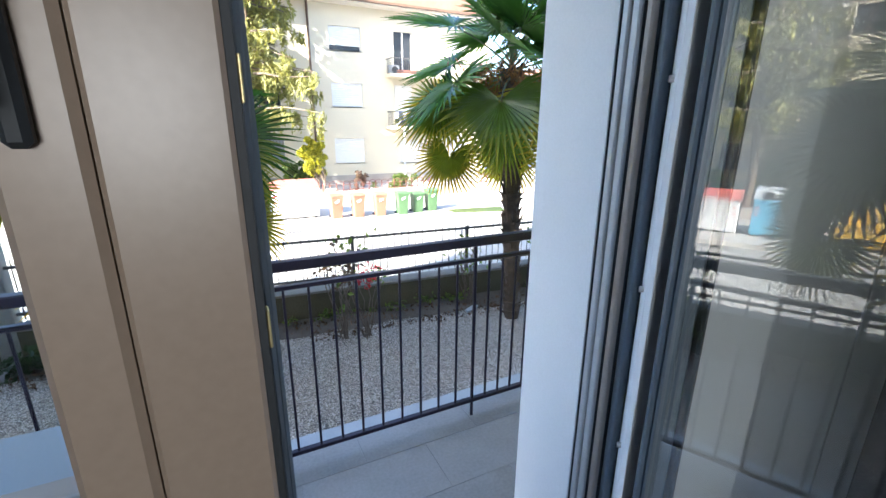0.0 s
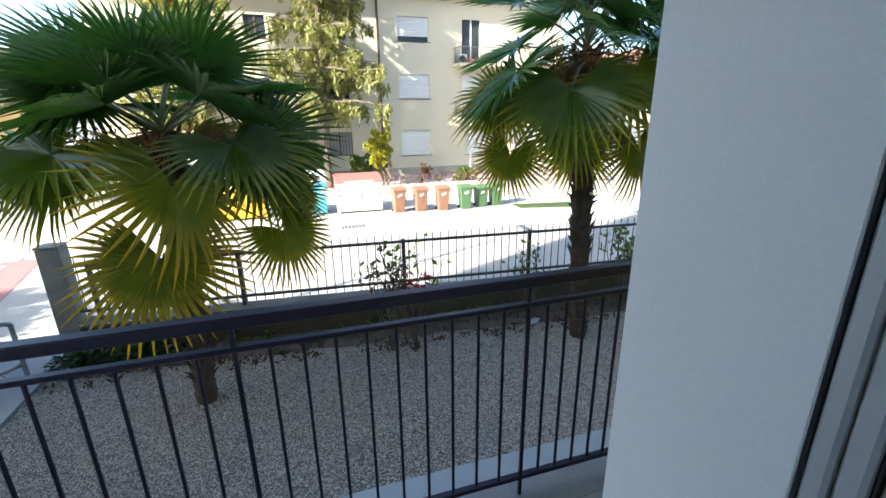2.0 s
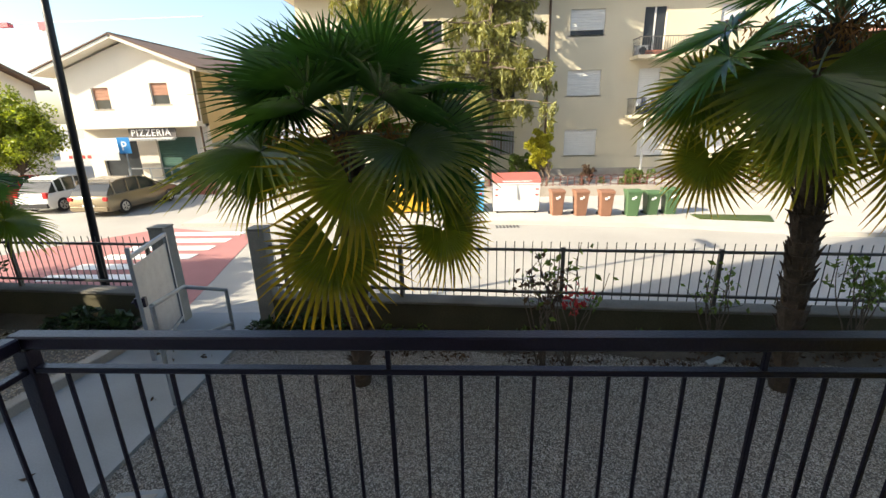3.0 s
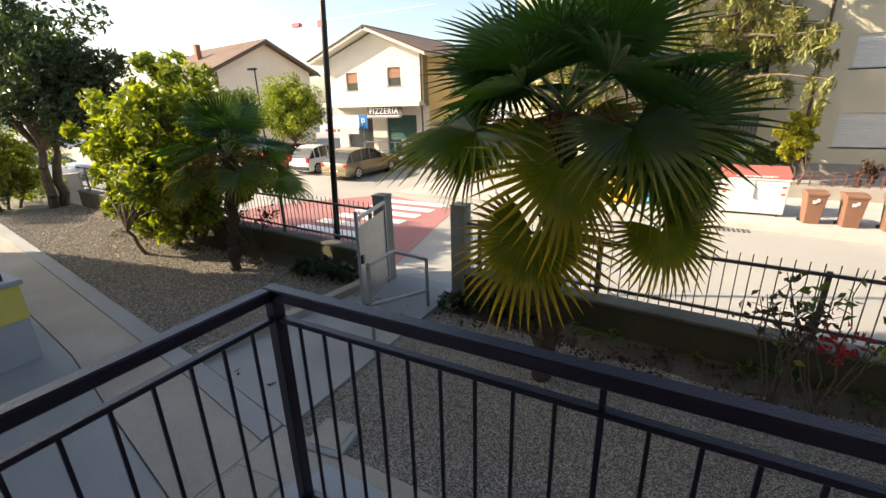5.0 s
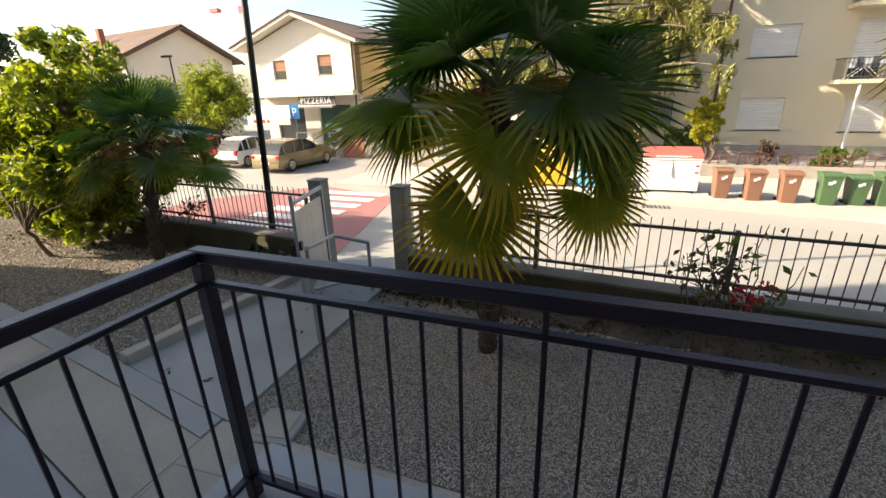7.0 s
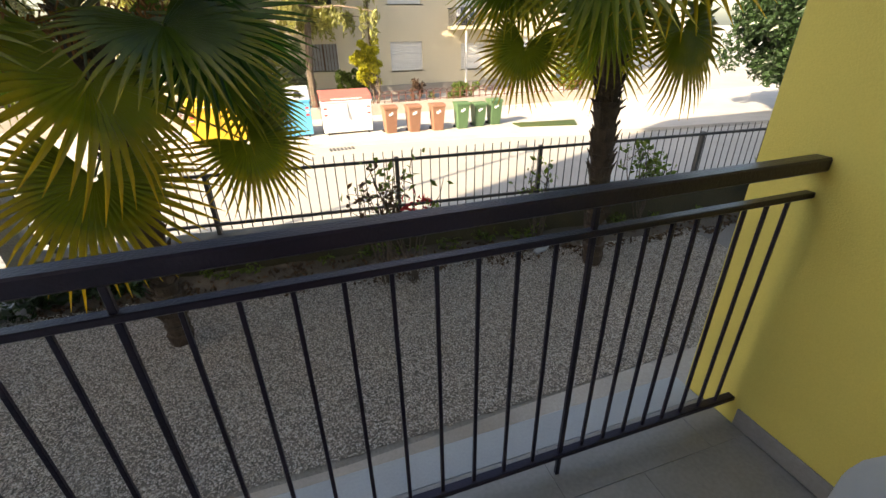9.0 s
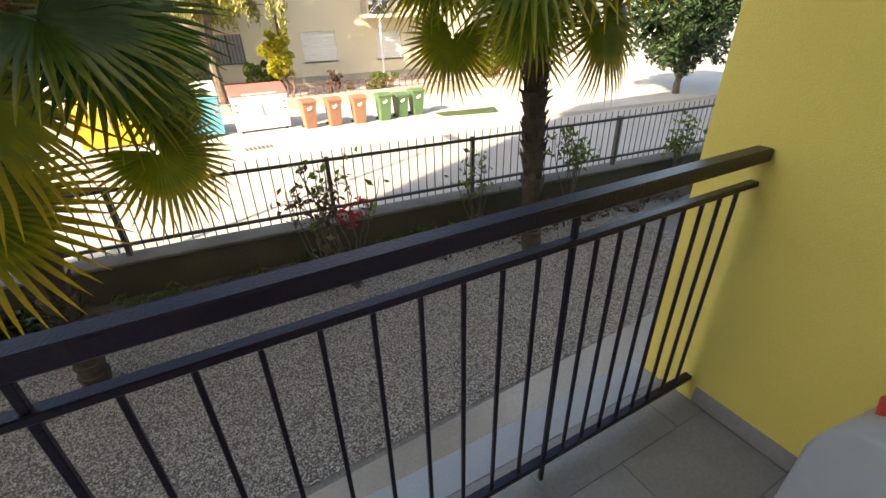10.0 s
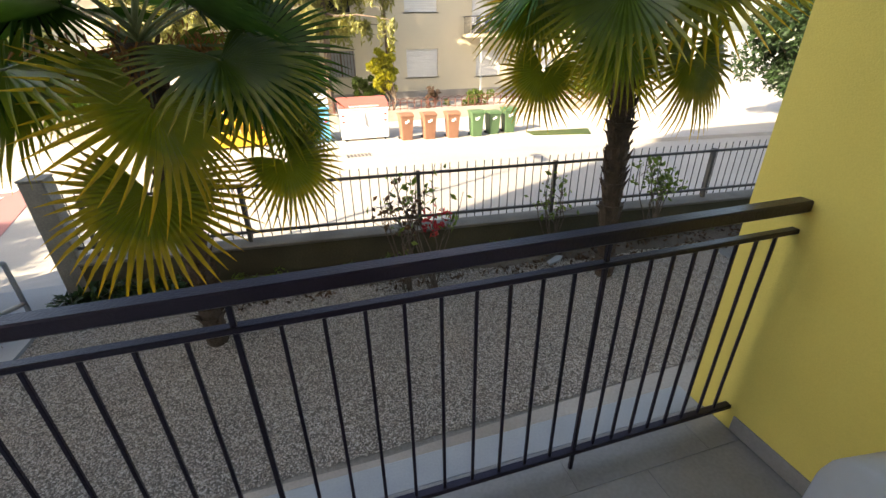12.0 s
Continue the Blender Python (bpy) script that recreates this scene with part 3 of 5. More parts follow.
# ---- palms ----
def fan_mesh(name, seed, n=34, reach=0.58, spread=150, droop=0.35, fold=0.5, material=None, width=1.0):
    """A fan leaf: folded blades round a hub, opening along +x, with tips that hang."""
    rng = random.Random(seed)
    bm = bmesh.new()
    for k in range(n):
        u = (k + 0.5) / n * 2 - 1
        a = radians(spread) * u
        L = reach * (1.0 - 0.28 * abs(u) ** 2) * rng.uniform(0.92, 1.06)
        w = reach * radians(spread) / n * 0.62 * width
        lift = 0.10 * math.cos(a * 0.5)
        sag = droop * rng.uniform(0.6, 1.35)
        d = Vector((math.cos(a), math.sin(a), 0))
        s = Vector((-math.sin(a), math.cos(a), 0))
        rows = []
        for f, ww in ((0.03, 0.06), (0.28, 0.52), (0.50, 0.86), (0.78, 0.46), (1.0, 0.04)):
            z = lift * f * reach - sag * reach * max(0, f - 0.35) ** 1.8 * 1.6 + 0.22 * reach * (u * u) * f * 0.6
            p = d * (L * f) + Vector((0, 0, z))
            rows.append((bm.verts.new(p + s * w * ww), bm.verts.new(p - Vector((0, 0, fold * w * ww))), bm.verts.new(p - s * w * ww)))
        for i in range(4):
            for j in range(2):
                bm.faces.new((rows[i][j], rows[i][j + 1], rows[i + 1][j + 1], rows[i + 1][j]))
    return mesh_of(name, bm, material, 0, False)


def petiole_mesh(name, length, sag):
    bm = bmesh.new()
    last = None
    for i in range(6):
        f = i / 5
        p = Vector((length * f, 0, -sag * length * f * f))
        if last is not None:
            tube(bm, last, p, 0.014 - 0.008 * (f - 0.2), 0.014 - 0.008 * f, 5)
        last = p
    return mesh_of(name, bm, M_PETIOLE)


FANS = {}
for key, material in (("young", M_PALM), ("mid", M_PALM_MID), ("old", M_PALM_OLD)):
    FANS[key] = [fan_mesh("leaf", 10 * i + len(key), 40, 0.70, 132, {"young": 0.16, "mid": 0.24, "old": 0.30}[key] * (0.8 + 0.2 * i), 0.85, material, 1.0) for i in range(3)]


def palm(name, base, top, count, seed, scale, label, old=0.9, low=-26, trunk_r=(0.13, 0.15), lower=()):
    """A crown of fans round the trunk's top; lower: hanging fans as (stalk height, azimuth, elevation, stalk length, blade tilt, size, kind)."""
    rng = random.Random(seed)
    th = thing(name, base, label, "palm tree")
    top = Vector(top) - Vector(base)
    bm = bmesh.new()
    rings = 26
    for i in range(rings):
        f = i / rings
        p = top * f
        q = top * ((i + 1) / rings)
        r = trunk_r[0] + (trunk_r[1] - trunk_r[0]) * f
        r *= rng.uniform(0.9, 1.12)
        if i == 0:
            r *= 1.15
        tube(bm, p - Vector((0, 0, 0.02)), q, r * 0.86, r * 1.08, 11)
    # fibre and old leaf stubs
    for i in range(260):
        f = rng.uniform(0.08, 1.02)
        a = rng.uniform(0, 6.283)
        r = trunk_r[0] + (trunk_r[1] - trunk_r[0]) * f
        p = top * f + Vector((math.cos(a) * r * 0.9, math.sin(a) * r * 0.9, 0))
        q = p + Vector((math.cos(a) * rng.uniform(0.02, 0.07), math.sin(a) * rng.uniform(0.02, 0.07), rng.uniform(0.03, 0.12)))
        tube(bm, p, q, 0.018, 0.003, 4, False)
    part("trunk", bm, M_TRUNK, th, "shaggy brown fibrous trunk")

    def frond(h, az, el, plen, sag, tilt, roll, s, kind):
        m0 = Matrix.Translation(h) @ Matrix.Rotation(radians(az), 4, "Z") @ Matrix.Rotation(radians(-el), 4, "Y")
        part("stalk", petiole_mesh("stalk", plen, sag), None, th, loc=m0)
        bend = math.degrees(math.atan(2 * sag))
        tipm = m0 @ Matrix.Translation((plen, 0, -sag * plen)) @ Matrix.Rotation(radians(bend + tilt), 4, "Y") @ Matrix.Rotation(radians(roll), 4, "X")
        part("leaf", rng.choice(FANS[kind]), None, th, loc=tipm @ Matrix.Diagonal((s, s, s, 1)))

    golden = 2.39996
    for k in range(count):
        f = k / (count - 1)
        el = 86 - (86 - low) * f ** 0.8 + rng.uniform(-12, 12)
        az = math.degrees(golden * k) + rng.uniform(-14, 14)
        kind = "young" if f < 0.74 else ("mid" if f < old else "old")
        plen = (0.42 + 0.30 * min(1, f * 1.8)) * scale * rng.uniform(0.75, 1.15)
        h = Vector((top.x, top.y, top.z + 0.10 - 0.24 * f))
        s = scale * rng.uniform(0.85, 1.06) * (0.82 + 0.18 * min(1, f * 4))
        frond(h, az, el, plen, 0.12 + 0.12 * f, rng.uniform(6, 24), rng.uniform(-40, 40), s, kind)
    for z, az, el, plen, tilt, size, kind in lower:
        frond(Vector((top.x, top.y, 0)) * (z / top.z) + Vector((0, 0, z)), az, el, plen, 0.2, tilt, 48 * math.cos(radians(az)) + rng.uniform(-8, 8), size, kind)
    # fruit remains among the stalks
    for k in range(4):
        a = math.radians(90 * k + rng.uniform(-25, 25))
        bm = bmesh.new()
        c = top + Vector((math.cos(a) * 0.44, math.sin(a) * 0.44, -0.10 + rng.uniform(-0.06, 0.06))) * 1.0
        tube(bm, top, c, 0.014, 0.01, 5)
        for i in range(170):
            p = c + Vector((rng.gauss(0, 0.10), rng.gauss(0, 0.10), rng.gauss(0, 0.08)))
            tube(bm, p, p + Vector((rng.uniform(-0.04, 0.04), rng.uniform(-0.04, 0.04), -0.04)), 0.007, 0.004, 3, False)
        tagged(part("dry_panicle", bm, M_PANICLE, th), "dry orange-brown fruit cluster", kind="stuff")
    return th


palm("fan_palm", (0.67, 7.17, G), (0.72, 7.24, 1.48), 25, 3, 1.04, "large fan palm with dark green and yellowing lower leaves", 0.95, -6, (0.085, 0.115),
     ((1.70, -104, -22, 0.40, 10, 1.12, "old"), (1.94, -8, -14, 0.86, 18, 0.80, "old"), (2.12, 10, -6, 0.90, 24, 0.74, "mid"), (2.26, 184, 4, 0.66, 22, 1.02, "mid"),
      (2.28, 168, 12, 0.86, 20, 0.92, "young"), (2.30, -28, 14, 0.80, 20, 0.95, "young")))
palm("fan_palm", (4.59, 7.14, G), (4.44, 7.20, 2.15), 25, 8, 1.10, "tall fan palm with yellow-green drooping lower leaves", 0.86, -12, (0.095, 0.12),
     ((2.74, -132, -20, 0.66, 28, 0.86, "mid"), (2.60, -60, -24, 0.66, 28, 0.94, "old"), (2.62, 176, -22, 0.90, 28, 0.76, "old"), (2.72, -6, -16, 0.90, 28, 0.92, "mid"),
      (2.72, 166, 6, 0.80, 24, 0.95, "mid"), (2.60, 60, -28, 0.8, 24, 0.95, "old")))
palm("small_fan_palm", (-4.54, 7.80, G), (-4.20, 7.80, 0.92), 17, 5, 0.86, "small young fan palm beside a leafy shrub", 1.1, -16, (0.07, 0.085))


# ---- trees and shrubs ----
def leaves_mesh(name, clumps, per, size, material, seed, droop=0.0, long=1.6):
    """Many small pointed leaves gathered in clumps (centre, radius)."""
    rng = np.random.RandomState(seed)
    V, F = [], []
    for (c, r) in clumps:
        d = rng.normal(size=(per, 3))
        d /= np.linalg.norm(d, axis=1)[:, None]
        p = np.array(c) + d * (np.array(r) * rng.uniform(0.35, 1.0, (per, 1)) ** 0.6)
        a = rng.normal(size=(per, 3))
        a[:, 2] -= droop
        a /= np.linalg.norm(a, axis=1)[:, None]
        b = np.cross(a, rng.normal(size=(per, 3)))
        b /= np.linalg.norm(b, axis=1)[:, None]
        s = size * rng.uniform(0.6, 1.3, (per, 1))
        n = np.cross(a, b) * s * 0.15
        base = len(V)
        quad = np.stack([p - a * s * long * 0.5, p + b * s * 0.36 + n, p + a * s * long * 0.5, p - b * s * 0.36 + n], 1).reshape(-1, 3)
        V.extend(quad.tolist())
        F.extend([(base + 4 * i, base + 4 * i + 1, base + 4 * i + 2, base + 4 * i + 3) for i in range(per)])
    me = bpy.data.meshes.new(name)
    me.from_pydata(V, [], F)
    me.materials.append(material)
    return me


def limb(bm, a, b, r0, r1, rng, bends=4, stray=0.05):
    last, lr = Vector(a), r0
    d = Vector(b) - last
    for i in range(1, bends + 1):
        f = i / bends
        p = Vector(a) + d * f + Vector((rng.uniform(-1, 1), rng.uniform(-1, 1), rng.uniform(-0.6, 0.6))) * d.length * stray * (1 if i < bends else 0)
        r = r0 + (r1 - r0) * f
        tube(bm, last, p, lr, r, 7, False)
        last, lr = p, r


def tree(name, base, crown, radii, clumps, per, leaf, material, seed, label, category="tree", trunk=0.12, fork=0.35, clump=0.32, stems=1, stem_label="", droop=0.0):
    """base: foot; crown: centre of the crown above it; radii: half axes of the crown."""
    rng = random.Random(seed)
    th = thing(name, base, label, category)
    crown = Vector(crown) - Vector(base)
    cl = []
    for i in range(clumps):
        while True:
            d = Vector((rng.uniform(-1, 1), rng.uniform(-1, 1), rng.uniform(-1, 1)))
            if 0.25 < d.length < 1:
                break
        d = d * (0.75 + 0.6 * noise.noise(d * 2.3 + Vector((seed, 0, 0))))
        q = crown + Vector((d.x * radii[0], d.y * radii[1], d.z * radii[2]))
        cl.append((q, clump * rng.uniform(0.6, 1.25) * min(radii)))
    bm = bmesh.new()
    for s in range(stems):
        off = Vector((rng.uniform(-1, 1), rng.uniform(-1, 1), 0)) * (0.10 * stems if stems > 1 else 0)
        fork_p = crown * fork + off * 1.5
        limb(bm, off - Vector((0, 0, 0.05)), fork_p, trunk, trunk * 0.72, rng)
        for q, r in cl[s::stems][: 26]:
            mid = fork_p.lerp(q, 0.5) + Vector((0, 0, 0.08 * radii[2]))
            limb(bm, fork_p, mid, trunk * 0.45, trunk * 0.25, rng, 3)
            limb(bm, mid, q, trunk * 0.25, trunk * 0.06, rng, 3)
    part("trunk", bm, M_BARK, th, stem_label)
    part("crown", leaves_mesh("crown", [(tuple(q), r) for q, r in cl], per, leaf, material, seed, droop), None, th)
    return th


tree("magnolia_tree", (-13.5, 8.95, G), (-12.7, 9.1, 2.5), (3.1, 2.0, 1.75), 190, 130, 0.10, M_LEAF_DARK, 21, "dark glossy-leaved evergreen tree at the garden edge", trunk=0.13, fork=0.45, clump=0.24, stems=2)
tree("tall_shrub", (-6.7, 8.15, G), (-6.5, 8.15, 0.75), (2.5, 1.2, 1.7), 210, 110, 0.095, M_LEAF_LIME, 22, "dense yellow-green leafy shrub in the garden", "shrub", 0.035, 0.3, 0.19, 5)
tree("hedge_shrub", (-14.6, 8.1, G), (-14.6, 8.1, 0.25), (1.2, 1.9, 1.35), 80, 120, 0.08, M_LEAF_LIME, 23, "sunlit yellow-green hedge shrub by the garden wall", "shrub", 0.04, 0.3, 0.28, 4)
tree("round_tree", (-18.1, 22.0, R), (-18.0, 22.0, 1.35), (1.95, 1.7, 1.75), 190, 130, 0.10, M_LEAF_LIME, 24, "clipped round street tree beside the parked cars", trunk=0.10, fork=0.45, clump=0.26)
tree("street_tree", (-21.8, 21.5, R), (-21.8, 21.5, 1.2), (2.0, 1.8, 1.7), 90, 110, 0.12, M_LEAF_MID, 25, "leafy green street tree behind the garden", trunk=0.12, fork=0.4, clump=0.28)
tree("dark_tree", (19.0, 15.6, R), (18.7, 15.6, 1.3), (2.5, 1.8, 2.7), 190, 150, 0.14, M_LEAF_DARK, 26, "dark evergreen tree with large leaves at the street", trunk=0.15, fork=0.3, clump=0.28)
tree("facade_shrub", (5.3, 25.0, R), (5.3, 25.0, -0.05), (0.8, 0.6, 1.25), 60, 90, 0.12, M_LEAF_YELLOW, 27, "bright yellow-green shrub against the flats", "shrub", 0.04, 0.3, 0.3, 3)
tree("grey_shrub", (2.0, 26.5, R), (2.0, 26.5, -0.2), (1.2, 0.8, 1.5), 55, 90, 0.12, M_LEAF_OLIVE, 28, "grey-green shrub against the flats", "shrub", 0.05, 0.3, 0.3, 3)
tree("low_shrub", (4.6, 26.3, R), (4.7, 26.3, -0.95), (1.3, 0.6, 0.65), 30, 90, 0.11, M_LEAF_MID, 29, "low green shrub in the flats' front garden", "shrub", 0.04, 0.3, 0.32, 3)
tree("background_tree", (-9.6, 28.6, R), (-9.2, 28.6, 3.4), (2.0, 1.8, 2.6), 70, 110, 0.14, M_LEAF_OLIVE, 30, "thin-leaved tree behind the corner house", trunk=0.13, fork=0.4, clump=0.25)
tree("corner_shrub", (-9.0, 25.0, R), (-8.8, 25.2, 0.0), (1.6, 0.9, 1.0), 45, 100, 0.11, M_LEAF_LIME, 31, "leafy shrub behind a red brick garden wall", "shrub", 0.04, 0.3, 0.3, 3)


def cedar(name, base, height, spread, seed, label):
    rng = random.Random(seed)
    th = thing(name, base, label, "conifer tree")
    bm = bmesh.new()
    limb(bm, (0, 0, -0.1), (0.1, 0, height), 0.17, 0.04, rng, 8, 0.012)
    clumps = []
    for k in range(86):
        f = rng.uniform(0.28, 0.98)
        a = rng.uniform(0, 6.283)
        L = spread * min(0.92, 1.15 - f) * rng.uniform(0.6, 1.05)
        s = Vector((0.1 * f, 0, height * f))
        e = s + Vector((math.cos(a) * L, math.sin(a) * L * 0.8, rng.uniform(-0.5, 0.3)))
        limb(bm, s, e, 0.06, 0.015, rng, 4)
        for j in range(int(4 + L * 3)):
            u = rng.uniform(0.03, 1.0)
            p = s.lerp(e, u)
            hang = rng.uniform(0.35, 1.1)
            clumps.append(((p.x + rng.uniform(-.2, .2), p.y + rng.uniform(-.2, .2), p.z - hang * 0.5), (0.16, 0.16, hang * 0.6)))
    part("trunk", bm, M_BARK, th)
    part("crown", leaves_mesh("crown", clumps, 27, 0.13, M_LEAF_CEDAR, seed, 1.4, 2.6), None, th, "hanging grey-green needle sprays")
    return th


cedar("weeping_cedar", (2.8, 25.2, R), 14.0, 4.8, 41, "tall weeping cedar with hanging branches before the flats")
cedar("weeping_cedar", (-2.4, 25.4, R), 13.0, 4.6, 42, "tall weeping cedar with hanging branches before the flats")


# ---- buildings ----
def window(parent, x0, x1, z0, z1, y, fill, label="", slot=0.0, sill_mat=None, depth=0.10):
    """A window on a wall that faces -y at y: opening lining, shutter or glass, sill."""
    w = boxpart("window", (x0, x1, y - 0.012, y + 0.02, z0, z1), M_DARKWIN, parent, label)
    if fill is not None:
        zb = z0 + slot
        n = max(3, int((z1 - zb) / 0.11))
        bm = bmesh.new()
        edge = [(y - 0.014, zb), (y - 0.014, z1)]
        for i in range(n - 1, -1, -1):
            a = zb + (z1 - zb) * i / n
            b = zb + (z1 - zb) * (i + 1) / n
            edge += [(y - 0.020, b - 0.001), (y - 0.036, b - 0.014), (y - 0.036, a + 0.014), (y - 0.020, a + 0.001)]
        prism(bm, edge, x0 + 0.03, x1 - 0.03, "x")
        part("shutter", bm, fill, w)
    f = bmesh.new()
    for d in ((x0 - 0.05, x0 + 0.03, y - 0.05, y - 0.004, z0, z1), (x1 - 0.03, x1 + 0.05, y - 0.05, y - 0.004, z0, z1), (x0 - 0.05, x1 + 0.05, y - 0.05, y - 0.004, z1, z1 + 0.05)):
        box(f, *d)
    part("frame", f, M_SHUTTER, w)
    boxpart("sill", (x0 - 0.1, x1 + 0.1, y - 0.12, y - 0.004, z0 - 0.06, z0 - 0.005), sill_mat or M_CONC, w)
    return w


def wall_with_holes(bm, x0, x1, z0, z1, y0, y1, holes):
    """A wall slab of boxes round rectangular holes (x0, x1, z0, z1)."""
    xs = sorted({x0, x1, *[h[0] for h in holes], *[h[1] for h in holes]})
    zs = sorted({z0, z1, *[h[2] for h in holes], *[h[3] for h in holes]})
    for i in range(len(xs) - 1):
        for j in range(len(zs) - 1):
            cx, cz = (xs[i] + xs[i + 1]) / 2, (zs[j] + zs[j + 1]) / 2
            if not any(h[0] < cx < h[1] and h[2] < cz < h[3] for h in holes):
                box(bm, xs[i], xs[i + 1], y0, y1, zs[j], zs[j + 1])
    bmesh.ops.remove_doubles(bm, verts=bm.verts[:], dist=1e-4)


FY = 28.0
flats = thing("apartment_building", (0, 0, R), "three-storey cream apartment building with pale roller shutters", "building")
wins = [(7.06, 8.78, -0.65, 0.73, "s", 0), (7.06, 8.78, 2.44, 3.69, "s", 0), (7.06, 8.78, 5.34, 6.53, "s", 0.24),
        (2.95, 4.38, -0.48, 0.73, "c", 0), (-0.43, 0.57, 5.23, 6.26, "d", 0), (-0.43, 0.57, 2.4, 3.4, "d", 0), (2.95, 4.38, 2.44, 3.69, "d", 0), (2.95, 4.38, 5.34, 6.53, "s", 0.5), (-4.6, -3.2, -0.65, 0.73, "s", 0), (-4.6, -3.2, 2.44, 3.69, "s", 0), (-4.6, -3.2, 5.34, 6.53, "d", 0),
        (10.97, 12.4, -0.72, 0.58, "s", 0), (10.7, 11.8, 1.43, 3.69, "s", 0.6), (10.7, 11.8, 4.26, 6.53, "b", 0), (14.4, 15.6, -0.65, 0.73, "s", 0), (14.4, 15.6, 2.44, 3.69, "s", 0), (14.4, 15.6, 5.34, 6.53, "s", 0)]
bm = bmesh.new()
wall_with_holes(bm, -7.0, 17.0, R, 7.55, FY, FY + 0.3, [w[:4] for w in wins])
part("front_wall", bm, M_FACADE, flats, loc=(0, 0, -R))
for d in ((-7.0, -6.7, FY + 0.301, FY + 11, R, 7.55), (16.7, 17.0, FY + 0.301, FY + 11, R, 7.55), (-6.699, 16.699, FY + 10.7, FY + 11, R, 7.55)):
    boxpart("wall", d, M_FACADE, flats).matrix_basis = Matrix.Translation((0, 0, -R))
def lift(ob, level=R):
    ob.matrix_basis = Matrix.Translation((0, 0, -level)) @ ob.matrix_basis
    return ob


for x0, x1, z0, z1, kind, slot in wins:
    w = window(flats, x0, x1, z0, z1, FY + 0.12, M_SHUTTER if kind == "s" else (None if kind == "d" else (M_CURTAIN if kind == "c" else None)), "dark window glass behind grey curtains" if kind == "c" else "", slot)
    lift(w)
    if kind in "dcb":
        boxpart("mullion", ((x0 + x1) / 2 - 0.04, (x0 + x1) / 2 + 0.04, FY + 0.07, FY + 0.105, z0, z1), M_SHUTTER if kind == "b" else M_WOODTRIM, w)
    if kind == "c":
        for k in range(9):
            xx = x0 + (x1 - x0) * (k + 0.5) / 9
            bmg = bmesh.new()
            tube(bmg, (xx, FY + 0.06, z0), (xx, FY + 0.06, z1), 0.015, 0.015, 6)
            part("window_bar", bmg, M_WOODTRIM, w)
lift(boxpart("eave", (-7.6, 17.6, FY - 0.75, FY + 11.6, 7.551, 7.72), M_HOUSE, flats, "pale eave underside"))
bm = bmesh.new()
prism(bm, [(-7.9, 7.72), (4.9, 10.6), (5.1, 10.6), (17.9, 7.72)], FY - 0.85, FY + 11.8)
lift(part("roof", bm, M_ROOF, flats, "terracotta tiled roof"))
lift(boxpart("gutter", (-7.7, 17.7, FY - 0.90, FY - 0.76, 7.62, 7.74), M_WOODTRIM, flats))
bm = bmesh.new()
tube(bm, (6.02, FY - 0.07, R), (6.02, FY - 0.07, 7.6), 0.06, 0.06, 8)
lift(part("downpipe", bm, M_WOODTRIM, flats, "dark brown downpipe"))
lift(boxpart("plinth", (-7.02, 17.02, FY - 0.03, FY + 0.31, R - 0.05, R + 0.45), M_CONC, flats, "grey plinth"))
for zf in (1.25, 4.07):
    b = lift(boxpart("balcony", (10.16, 13.6, FY - 1.05, FY - 0.003, zf, zf + 0.16), M_FACADE, flats, "balcony slab with a thin metal railing"))
    for nm, d in (("top_rail", (10.19, 13.57, FY - 1.03, FY - 0.99, zf + 0.94, zf + 0.98)), ("side_rail", (10.19, 10.23, FY - 1.03, FY - 0.05, zf + 0.94, zf + 0.98)), ("low_rail", (10.19, 13.57, FY - 1.02, FY - 1.0, zf + 0.24, zf + 0.27))):
        boxpart(nm, d, M_FENCE, b)
    bb = bmesh.new()
    box(bb, -0.008, 0.008, -0.008, 0.008, zf + 0.16, zf + 0.94)
    bar = mesh_of("bar", bb, M_FENCE)
    for k in range(27):
        part("bar", bar, None, b, loc=(10.21 + 3.15 * k / 26, FY - 1.01, 0))
    for k in range(1, 7):
        part("bar", bar, None, b, loc=(10.21, FY - 1.01 + 0.95 * k / 7, 0))
bm = bmesh.new()
tube(bm, (10.9, FY - 0.95, R), (10.9, FY - 0.95, 1.25), 0.06, 0.06, 8)
lift(part("balcony_column", bm, M_SHUTTER, flats))

# things on the flats' balconies
M_TOWEL = mat("dark_blue_cloth", (0.06, 0.075, 0.12), 0.95, 0, 0.3, 8, 90, 0.4)
M_CLOTH_PALE = mat("pale_cloth", (0.45, 0.47, 0.52), 0.95, 0, 0.2, 8, 90, 0.4)
airer = thing("clothes_airer", (11.0, FY - 0.6, 1.41), "folding clothes airer with dark laundry on a balcony", "clothes airer")
for a, b in (((-0.55, -0.2, 0), (0.35, -0.2, 0.85)), ((0.55, -0.2, 0), (-0.35, -0.2, 0.85)), ((-0.55, 0.2, 0), (0.35, 0.2, 0.85)), ((0.55, 0.2, 0), (-0.35, 0.2, 0.85))):
    bm = bmesh.new()
    tube(bm, a, b, 0.014, 0.014, 6)
    part("leg", bm, M_SHUTTER, airer)
for k in range(5):
    bm = bmesh.new()
    x = -0.5 + 0.25 * k
    for i in range(6):
        box(bm, x - 0.11, x + 0.11, -0.22 + 0.004 * (i % 2), -0.20 + 0.004 * (i % 2), 0.85 - 0.07 * (i + 1), 0.85 - 0.07 * i)
    part("laundry", bm, M_TOWEL if k % 2 else M_CLOTH_PALE, airer)
pot = thing("flower_box", (11.4, FY - 0.85, 4.23), "terracotta flower boxes on a balcony", "planter")
